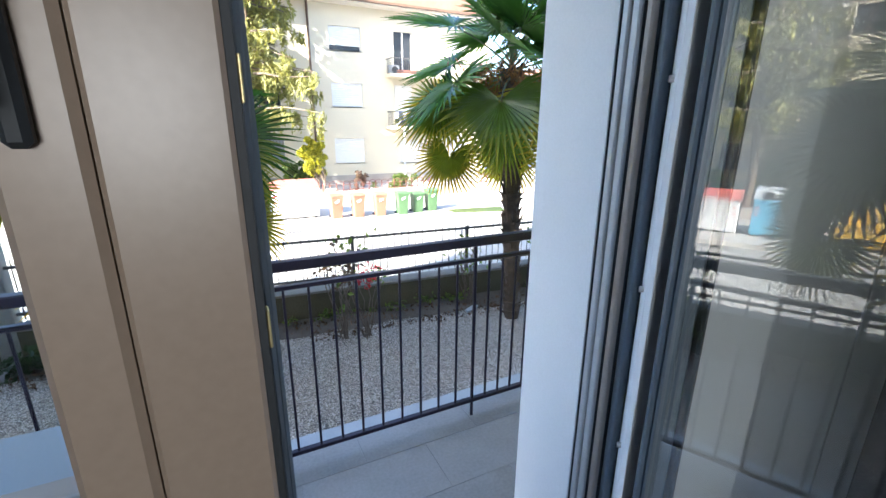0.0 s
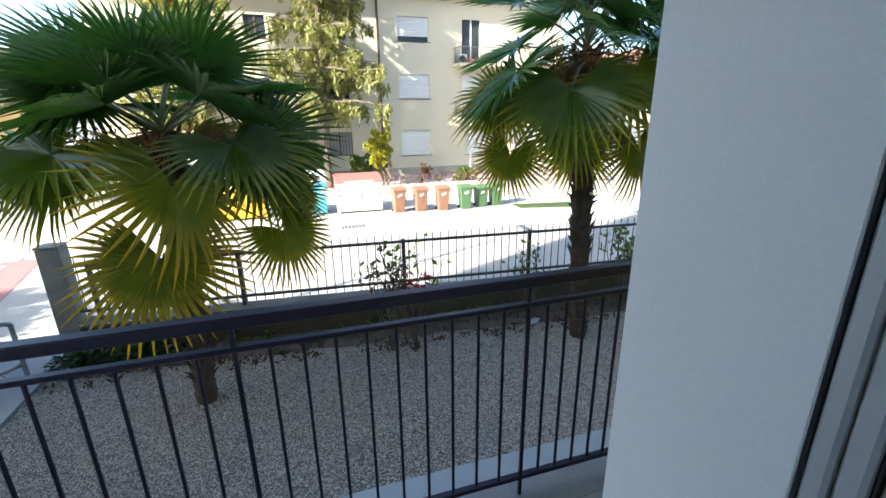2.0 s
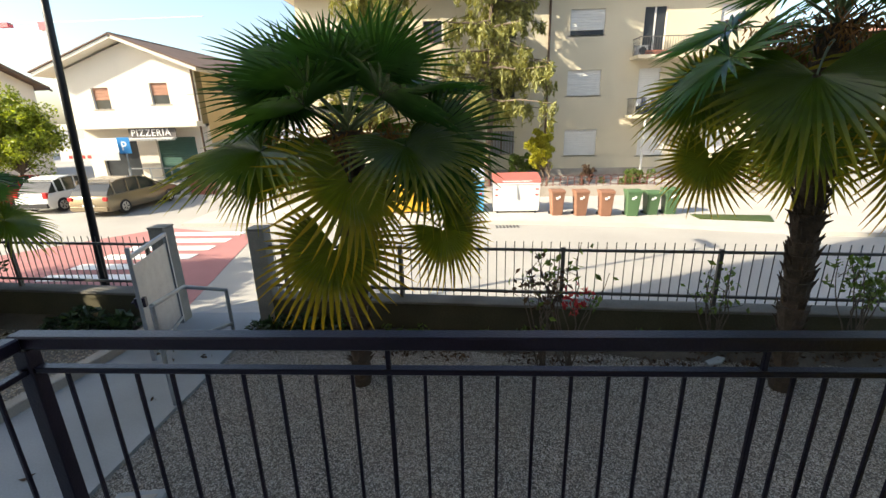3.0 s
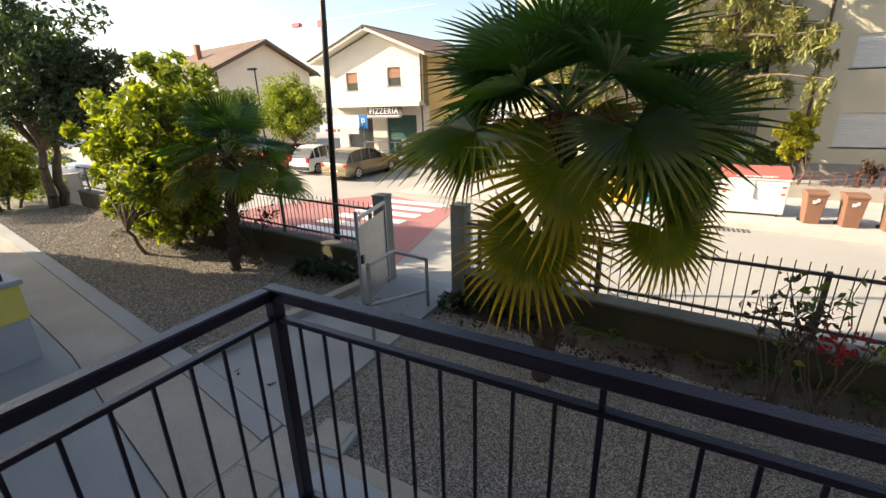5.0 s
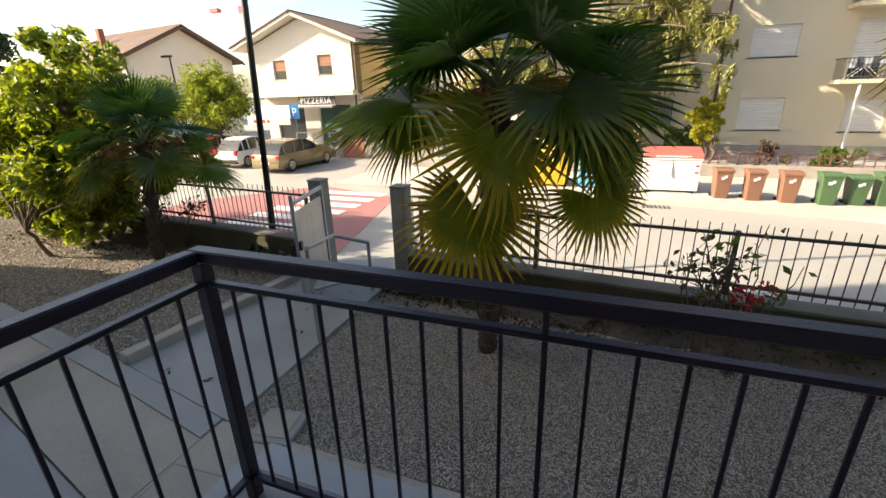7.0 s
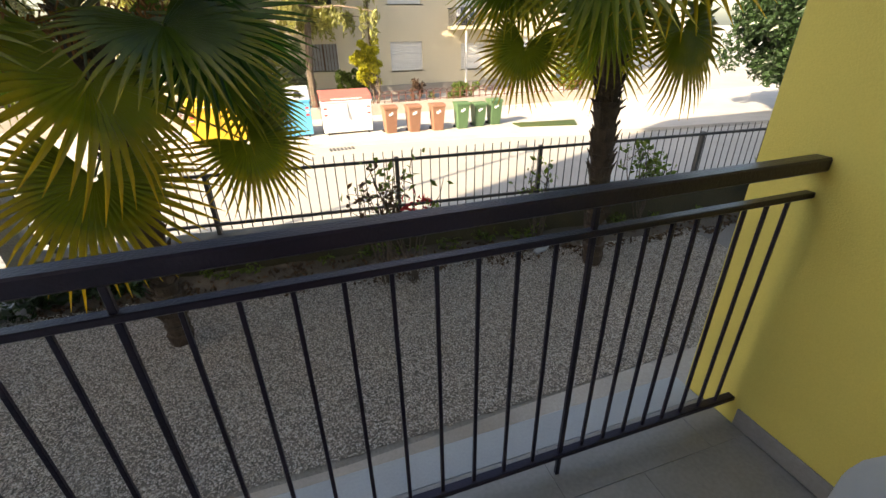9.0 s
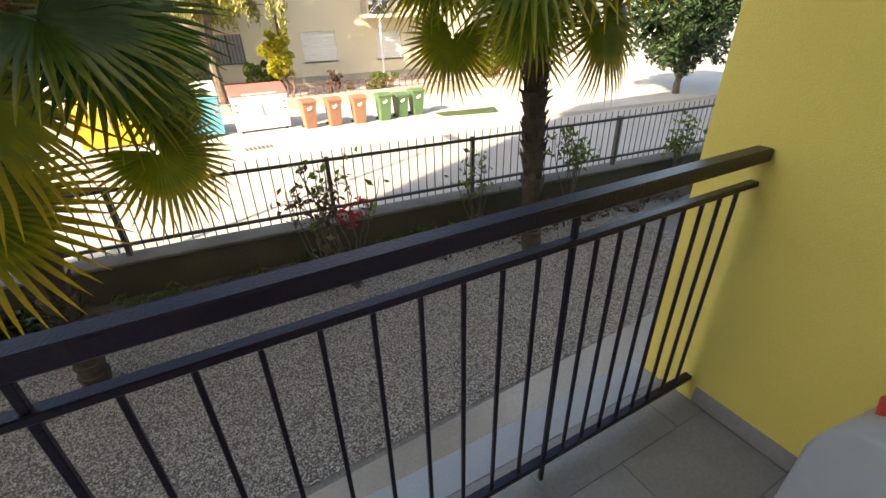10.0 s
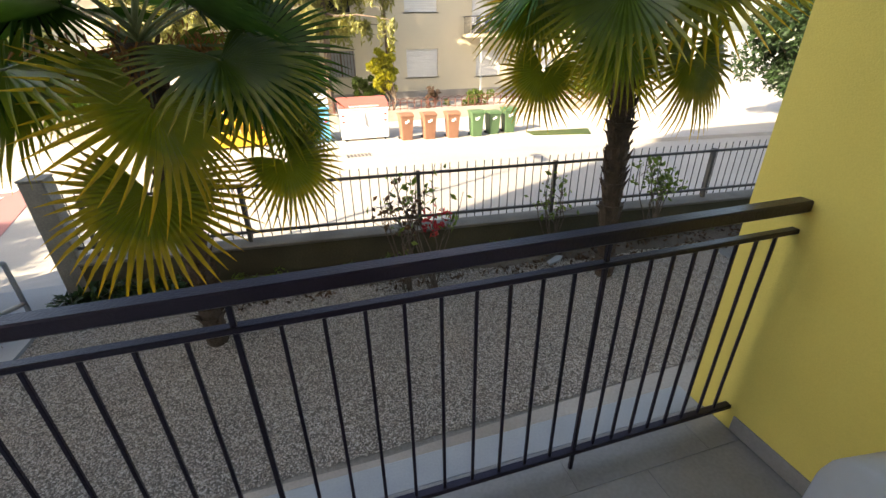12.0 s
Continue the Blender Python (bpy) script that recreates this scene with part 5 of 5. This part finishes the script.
def car(name, loc, paint, L, W, H, estate, label):
    """A car along its own +x, rear at 0."""
    th = thing(name, loc @ Matrix.Scale(0.93, 4), label, "car")
    lower = [(0.08, 0.20), (0.0, 0.48), (0.04, 0.74), (0.09, 0.87), (L * 0.55, 0.91), (L * 0.72, 0.90), (L * 0.88, 0.80), (L * 0.97, 0.66), (L, 0.46), (L * 0.98, 0.20)]
    bm = bmesh.new()
    rows = []
    for y, k in ((-W / 2, 0.94), (-W / 2 + 0.06, 1.0), (W / 2 - 0.06, 1.0), (W / 2, 0.94)):
        rows.append([bm.verts.new((L / 2 + (x - L / 2) * (0.985 if k < 1 else 1), y, z if k == 1 else 0.3 + (z - 0.3) * 0.95)) for x, z in lower])
    for a, b in zip(rows, rows[1:]):
        for i in range(len(lower)):
            j = (i + 1) % len(lower)
            bm.faces.new((a[i], a[j], b[j], b[i]))
    bm.faces.new(rows[0])
    bm.faces.new(rows[-1][::-1])
    bmesh.ops.recalc_face_normals(bm, faces=bm.faces[:])
    part("body", bm, paint, th, "", 0.03, True)
    r0 = 0.10 if estate else 0.16
    cab = [(r0, 0.86), (r0 + 0.14, 1.04), (r0 + 0.42, H - 0.13), (r0 + 0.80, H - 0.035), (L * 0.40, H), (L * 0.49, H - 0.05), (L * 0.585, H - 0.20), (L * 0.745, 0.90)]
    def shell(inset, ztop, mname, m, pts):
        bm = bmesh.new()
        rr = []
        for y, top in ((-W / 2 + inset, 0), (W / 2 - inset, 0)):
            rr.append([bm.verts.new((x, (y * (1 - 0.13 * (z - 0.87) / (H - 0.87))), z)) for x, z in pts])
        for i in range(len(pts)):
            j = (i + 1) % len(pts)
            bm.faces.new((rr[0][i], rr[0][j], rr[1][j], rr[1][i]))
        bm.faces.new(rr[0])
        bm.faces.new(rr[1][::-1])
        bmesh.ops.recalc_face_normals(bm, faces=bm.faces[:])
        return part(mname, bm, m, th, "", 0.015)
    shell(0.07, H, "glasshouse", M_CAR_GLASS, cab)
    roof = [(r0 + 0.36, H - 0.155), (r0 + 0.78, H - 0.02), (L * 0.40, H + 0.014), (L * 0.51, H - 0.052), (L * 0.49, H - 0.07), (L * 0.40, H - 0.03), (r0 + 0.80, H - 0.07)]
    shell(0.055, H, "roof", paint, roof)
    for x in (r0 + 0.42, L * 0.27, L * 0.42):
        for s in (-1, 1):
            bm = bmesh.new()
            tube(bm, (x, s * (W / 2 - 0.06), 0.88), (x + (0.06 if x > 1 else -0.02), s * (W / 2 - 0.06) * 0.875, H - 0.02), 0.035, 0.03, 6)
            part("pillar", bm, paint, th)
    for s in (-1, 1):
        bm = bmesh.new()
        tube(bm, (L * 0.70, s * (W / 2 - 0.08), 0.9), (L * 0.525, s * (W / 2 - 0.15), H - 0.05), 0.03, 0.03, 6)
        part("pillar", bm, paint, th)
        bm = bmesh.new()
        box(bm, L * 0.60, L * 0.64, s * (W / 2 + 0.02) - 0.08, s * (W / 2 + 0.02) + 0.08, 0.93, 1.05)
        part("mirror", bm, paint, th, "", 0.02)
        bm = bmesh.new()
        box(bm, 0.0 if s else 0, 0.14, s * (W / 2 - 0.12) - 0.10, s * (W / 2 - 0.12) + 0.105, 0.66, 0.82 if estate else 0.92)
        part("tail_light", bm, M_LIGHT_RED, th, "red tail light", 0.02)
        bm = bmesh.new()
        box(bm, L * 0.93, L * 0.985, s * (W / 2 - 0.2) - 0.15, s * (W / 2 - 0.2) + 0.15, 0.58, 0.70)
        part("headlight", bm, M_LIGHT, th, "", 0.02)
        for x in (L * 0.19, L * 0.80):
            bm = bmesh.new()
            tube(bm, (x, s * (W / 2 - 0.19), 0.31), (x, s * (W / 2 + 0.012), 0.31), 0.31, 0.31, 24)
            wh = part("wheel", bm, M_TYRE, th, "", 0.02)
            bm = bmesh.new()
            tube(bm, (x, s * (W / 2 + 0.005), 0.31), (x, s * (W / 2 + 0.02), 0.31), 0.205, 0.19, 20)
            rim = part("rim", bm, M_CHROME, wh, "silver wheel rim")
            bm = bmesh.new()
            for k in range(5):
                a = 1.2566 * k
                box(bm, 0.06, 0.17, -0.003, 0.003, -0.02, 0.02, Matrix.Translation((x, s * (W / 2 + 0.024), 0.31)) @ Matrix.Rotation(a, 4, "Y"))
            part("vent", bm, M_RUBBER, wh)
    for z0, z1, x in ((0.42, 0.53, -0.012),):
        boxpart("number_plate", (x, x + 0.02, -0.26, 0.26, z0, z1), M_LIGHT, th)
    boxpart("rear_bumper", (-0.03, 0.10, -W / 2 + 0.06, W / 2 - 0.06, 0.25, 0.44), M_TYRE if not estate else paint, th, "", 0.02)
    return th


M_GOLD = mat("bronze_car_paint", (0.27, 0.215, 0.14), 0.25, 0.5, 0.04, 3, 200, 0.02)
M_CARWHITE = mat("white_car_paint", (0.62, 0.62, 0.60), 0.25, 0, 0.04, 3, 200, 0.02)
M_CARRED = mat("red_car_paint", (0.38, 0.03, 0.03), 0.25, 0, 0.04, 3, 200, 0.02)
car("estate_car", pose(-12.65, 19.05, R, 0, 0, 88), M_GOLD, 4.5, 1.78, 1.46, True, "bronze estate car parked by the street")
car("small_car", pose(-15.7, 19.8, R, 0, 0, 88), M_CARWHITE, 3.6, 1.62, 1.50, False, "small white hatchback parked beside an estate car")
car("red_car", pose(-18.4, 20.4, R, 0, 0, 88), M_CARRED, 3.9, 1.68, 1.45, False, "red hatchback parked beside a white car")
car("parked_car", pose(-29.5, 13.2, R, 0, 0, 25), M_CARWHITE, 4.1, 1.7, 1.45, False, "white car parked beyond the garden hedge")


# ---- small plants, gravel, litter ----
def rose(name, base, height, spread, seed, label, leaf_m, leaf_n, red=0):
    rng = random.Random(seed)
    th = thing(name, base, label, "rose bush")
    bm = bmesh.new()
    tips = []
    for k in range(9):
        a = rng.uniform(0, 6.283)
        r = spread * rng.uniform(0.3, 1.0)
        tip = Vector((math.cos(a) * r, math.sin(a) * r * 0.5, height * rng.uniform(0.6, 1.0)))
        mid = tip * 0.5 + Vector((rng.uniform(-.08, .08), rng.uniform(-.08, .08), 0.08))
        limb(bm, (rng.uniform(-.05, .05), rng.uniform(-.04, .04), -0.02), mid, 0.008, 0.006, rng, 3)
        limb(bm, mid, tip, 0.006, 0.003, rng, 3)
        tips.append((tuple(tip), 0.11))
        tips.append((tuple(mid.lerp(tip, 0.55)), 0.12))
        for j in range(2):
            s = mid.lerp(tip, rng.uniform(0.2, 0.9))
            q = s + Vector((rng.uniform(-.16, .16), rng.uniform(-.1, .1), rng.uniform(0.02, 0.16)))
            limb(bm, s, q, 0.004, 0.002, rng, 2)
            tips.append((tuple(q), 0.08))
    tagged(part("stem", bm, M_BARK, th), "thin thorny brown stems", kind="stuff")
    part("leaves", leaves_mesh("leaves", tips, leaf_n, 0.055, leaf_m, seed, 0.2, 1.4), None, th)
    if red:
        part("red_leaves", leaves_mesh("red_leaves", [((0.05, 0, height * 0.62), 0.14), ((-0.02, 0.02, height * 0.52), 0.10)], red, 0.05, M_LEAF_RED, seed + 1, 0.3, 1.5), None, th, "crimson leaves")
    return th


rose("rose_bush", (2.72, 7.42, G), 1.33, 0.52, 61, "sparse rose bush with green and a few crimson leaves", M_LEAF_MID, 2, 36)
rose("rose_bush", (2.45, 7.50, G), 1.05, 0.35, 62, "thin half-bare rose bush with reddish twigs", M_LEAF_DRY, 3, 0)
rose("rose_bush", (5.55, 7.62, G), 1.05, 0.32, 63, "green leafy rose bush before the fence", M_LEAF_MID, 6, 0)
rose("rose_bush", (4.25, 7.72, G), 0.95, 0.25, 64, "thin sparse rose bush before the fence", M_LEAF_MID, 2, 0)
rose("rose_bush", (7.4, 7.5, G), 1.05, 0.3, 65, "green leafy rose bush before the fence", M_LEAF_MID, 6, 0)
rose("climbing_twigs", (-4.9, 8.5, G), 1.15, 0.9, 66, "dark twigs with sparse leaves leaning on the fence", M_LEAF_DARK, 5, 0)

ivy = thing("ivy_clump", (-0.60, 8.05, G), "dark green ivy clump at the foot of the gate post", "ivy")
part("leaves", leaves_mesh("leaves", [((0.25 * k - 0.15, 0.08 * (k % 2), 0.10 + 0.05 * (k % 3)), (0.20, 0.15, 0.13)) for k in range(5)], 90, 0.085, M_LEAF_DARK, 71, 0.0, 1.2), None, ivy)
ivy2 = thing("ivy_clump", (-2.85, 8.1, G), "dark green low plants beside the gate", "ivy")
part("leaves", leaves_mesh("leaves", [((0.22 * k - 0.5, 0.1 * (k % 2), 0.12 + 0.06 * (k % 3)), (0.2, 0.16, 0.15)) for k in range(5)], 80, 0.085, M_LEAF_DARK, 72, 0.0, 1.4), None, ivy2)

M_BANK = mat("dark_leaf_mould", (0.105, 0.088, 0.07), 0.97, 0, 0.4, 5.0, 70, 0.9, 0.5, dist=0.012)


def soil_bank(x0, x1, label):
    """Soil heaped a little against the foot of the garden wall."""
    bm = bmesh.new()
    rows = []
    x = x0
    while x <= x1:
        n = noise.noise(Vector((x * 1.7, 3.1, 0)))
        rows.append([bm.verts.new((x, fence_y(x) - d - 0.10 * n * (d > 0.3), G + z + 0.03 * noise.noise(Vector((x * 4, d * 9, 1))) * (z > 0))) for d, z in ((0.46, -0.02), (0.37, 0.012), (0.29, 0.035), (0.19, 0.06), (0.097, 0.075))])
        x += 0.08
    for a, b in zip(rows, rows[1:]):
        for i in range(4):
            bm.faces.new((a[i], b[i], b[i + 1], a[i + 1]))
    ob = part("soil_bank", bm, M_BANK, None, "", 0, True)
    return tagged(ob, label, "soil", "", "stuff")


soil_bank(-0.62, 11.4, "dark leaf mould heaped along the foot of the garden wall")
soil_bank(-12.0, -2.45, "dark leaf mould heaped along the foot of the garden wall")

rngf = np.random.RandomState(77)
weeds = [((x, fence_y(x) - 0.16 - 0.06 * rngf.rand(), 0.09 + 0.08 * rngf.rand()), (0.10, 0.05, 0.07)) for x in rngf.uniform(-0.8, 10.5, 45)]
tagged(part("weeds", leaves_mesh("weeds", [((c[0], c[1], G + c[2]), r) for c, r in weeds], 16, 0.04, M_LEAF_MID, 73, -0.5, 2.0)), "small green weeds along the foot of the garden wall", "weeds", "", "stuff")
litter = []
for x in rngf.uniform(-0.8, 9, 190):
    d = 0.16 + 0.46 * rngf.rand()
    litter.append(((x, fence_y(x) - d, G + 0.018 + 0.07 * max(0, 1 - (d - 0.12) / 0.3)), (0.22, 0.07, 0.02)))
litter += [((x, 8.0 + 0.4 * rngf.rand(), G + 0.016), (0.3, 0.2, 0.012)) for x in rngf.uniform(-9, -2.6, 40)]
tagged(part("leaf_litter", leaves_mesh("leaf_litter", litter, 9, 0.04, M_LEAF_DRY, 74, 0.0, 1.5)), "dry brown fallen leaves along the garden wall", "leaf litter", "", "stuff")
pathleaves = [((rngf.uniform(-2.15, -1.1), rngf.uniform(5.7, 8.2), G + 0.042), (0.06, 0.06, 0.006)) for k in range(16)]
tagged(part("path_litter", leaves_mesh("path_litter", pathleaves, 2, 0.04, M_LEAF_DRY, 75, 0.0, 1.5)), "a few dry leaves on the pale path", "leaf litter", "", "stuff")


def pebbles(name, count, region, size, seed, label, material):
    rng = np.random.RandomState(seed)
    pts = []
    while len(pts) < count:
        p = np.column_stack([rng.uniform(region[0], region[1], count), rng.uniform(region[2], region[3], count)])
        if name == "gravel":
            keep = (p[:, 1] < fence_y(p[:, 0]) - 0.28 - 0.20 * rng.rand(count)) & (p[:, 1] > 5.57 + np.maximum(0, p[:, 0]) * 0.03)
        else:
            keep = (p[:, 1] < fence_y(p[:, 0]) - 0.12) & (p[:, 1] > 5.84 - (p[:, 0] + 2.3) * 0.154)
        pts.extend(p[keep].tolist())
    pts = np.array(pts[:count])
    s = size * rng.uniform(0.55, 1.25, count)
    a = rng.uniform(0, 6.283, count)
    base = np.array([(1, 0, 0), (0, 0.75, 0), (-1, 0, 0), (0, -0.75, 0), (0.1, 0.05, 0.6), (-0.05, 0, -0.6)])
    V = np.empty((count, 6, 3))
    bx = base[None, :, 0] * rng.uniform(0.75, 1.25, (count, 6))
    by = base[None, :, 1] * rng.uniform(0.75, 1.25, (count, 6))
    V[:, :, 0] = pts[:, 0, None] + s[:, None] * (bx * np.cos(a)[:, None] - by * np.sin(a)[:, None])
    V[:, :, 1] = pts[:, 1, None] + s[:, None] * (bx * np.sin(a)[:, None] + by * np.cos(a)[:, None])
    V[:, :, 2] = G - 0.008 + s[:, None] * base[None, :, 2] + rng.uniform(0, 0.008, count)[:, None]
    f = np.array([(0, 1, 4), (1, 2, 4), (2, 3, 4), (3, 0, 4), (1, 0, 5), (2, 1, 5), (3, 2, 5), (0, 3, 5)])
    F = (f[None] + 6 * np.arange(count)[:, None, None]).reshape(-1, 3)
    me = bpy.data.meshes.new(name)
    me.from_pydata(V.reshape(-1, 3).tolist(), [], F.tolist())
    me.materials.append(material)
    return tagged(part(name, me, None), label, "gravel", "", "stuff")


def gravel_mat(name, dark, light):
    m = mat(name, light, 0.85, 0, 0.2, 1.0, 60, 0.2)
    t = m.node_tree
    geo = t.nodes.new("ShaderNodeNewGeometry")
    ramp = t.nodes.new("ShaderNodeValToRGB")
    ramp.color_ramp.elements[0].color = (*dark, 1)
    ramp.color_ramp.elements[1].color = (*light, 1)
    mid = ramp.color_ramp.elements.new(0.55)
    mid.color = (light[0] * 0.72, light[1] * 0.66, light[2] * 0.60, 1)
    t.links.new(geo.outputs["Random Per Island"], ramp.inputs[0])
    t.links.new(ramp.outputs[0], t.nodes["Principled BSDF"].inputs["Base Color"])
    return m


M_GRAVEL = gravel_mat("mixed_gravel", (0.10, 0.092, 0.085), (0.60, 0.57, 0.535))
M_GRAVEL_SIDE = gravel_mat("brownish_gravel", (0.15, 0.13, 0.105), (0.52, 0.46, 0.385))
pebbles("gravel", 215000, (-1.0, 6.2, 5.5, 8.6), 0.0076, 81, "pale grey gravel spread over the front garden", M_GRAVEL)
pebbles("gravel_side", 34000, (-13.5, -2.55, 5.7, 9.9), 0.015, 82, "thin brownish gravel over the side garden", M_GRAVEL_SIDE)
stone = thing("flat_stone", pose(4.22, 7.55, G + 0.005, 0, 0, 25), "flat pale broken stone lying on the gravel", "stone")
bm = bmesh.new()
prism(bm, [(-0.13, -0.03), (0.02, -0.05), (0.14, -0.01), (0.10, 0.05), (-0.10, 0.04)], 0, 0.03, "z")
part("slab", bm, M_SILL, stone, "", 0.006)

# drain grate in the street
grate = thing("street_drain", pose(3.0, 16.9, R - 0.015, 0, 0, 3), "iron drain grate in the street", "drain grate")
for k in range(7):
    boxpart("bar", (-0.36 + 0.11 * k, -0.30 + 0.11 * k, -0.16, 0.16, 0, 0.012), M_FENCE, grate)

# ---- on the balcony ----
M_JUG = mat("milky_plastic", (0.60, 0.64, 0.68), 0.35, 0, 0.05, 4, 40, 0.08)
jt = M_JUG.node_tree.nodes["Principled BSDF"]
jt.inputs["Transmission Weight"].default_value = 0.45
jt.inputs["Subsurface Weight"].default_value = 0.3
jt.inputs["Subsurface Radius"].default_value = (0.05, 0.05, 0.05)
M_CAP = mat("red_plastic_cap", (0.50, 0.05, 0.04), 0.4, 0, 0.05, 6, 50, 0.05)
jug = thing("plastic_canister", pose(3.085, 4.0, 0, 0, 0, 82) @ Matrix.Diagonal((1, 1, 1.36, 1)), "large milky plastic canister standing on the balcony tiles", "canister")
bm = bmesh.new()
outl = [(-0.145, 0.0), (-0.155, 0.02), (-0.155, 0.24), (-0.142, 0.295), (-0.11, 0.335), (-0.05, 0.355), (0.03, 0.358), (0.09, 0.345), (0.13, 0.31), (0.152, 0.25), (0.155, 0.02), (0.145, 0.0)]
prism(bm, outl, -0.11, 0.11)
part("body", bm, M_JUG, jug, "", 0.03, True)
bm = bmesh.new()
tube(bm, (0.085, -0.03, 0.335), (0.09, -0.03, 0.372), 0.022, 0.024, 16)
part("cap", bm, M_CAP, jug, "red screw cap")
bm = bmesh.new()
tube(bm, (-0.09, 0.02, 0.335), (-0.03, 0.02, 0.368), 0.016, 0.018, 10)
tube(bm, (-0.03, 0.02, 0.368), (0.05, 0.02, 0.366), 0.018, 0.014, 10)
part("grip", bm, M_JUG, jug, "moulded plastic grip", 0.0, True)
# skirting and tiles of the balcony
skirt = structure("baseboard", [(3.222, 3.2315, 3.645, 4.56, 0.0, 0.075)], M_TILE, "grey tile skirting along the yellow wall", "baseboard", 0.002)
deck = structure("floor_balcony", [(0.365, 3.228, 3.60, 4.698, -0.10, -0.0035)], M_GROUT, "balcony floor of grey stoneware tiles", "floor")
def tile_mesh(w, d):
    bm = bmesh.new()
    box(bm, 0.0009, w - 0.0009, 0.0009, d - 0.0009, -0.0034, 0.0)
    return mesh_of("tile", bm, M_TILE, 0.0008)


made = {}
y, row = 3.604, 0
while y < 4.69:
    d = min(0.30, 4.696 - y)
    x = 0.368 - (0.30 if row % 2 else 0.0)
    while x < 3.21:
        a, b = max(x, 0.368), min(x + 0.60, 3.220)
        if b - a > 0.02:
            key = (round(b - a, 3), round(d, 3))
            if key not in made:
                made[key] = tile_mesh(*key)
            part("tile", made[key], None, deck, loc=(a, y, 0))
        x += 0.60
    y += 0.30
    row += 1
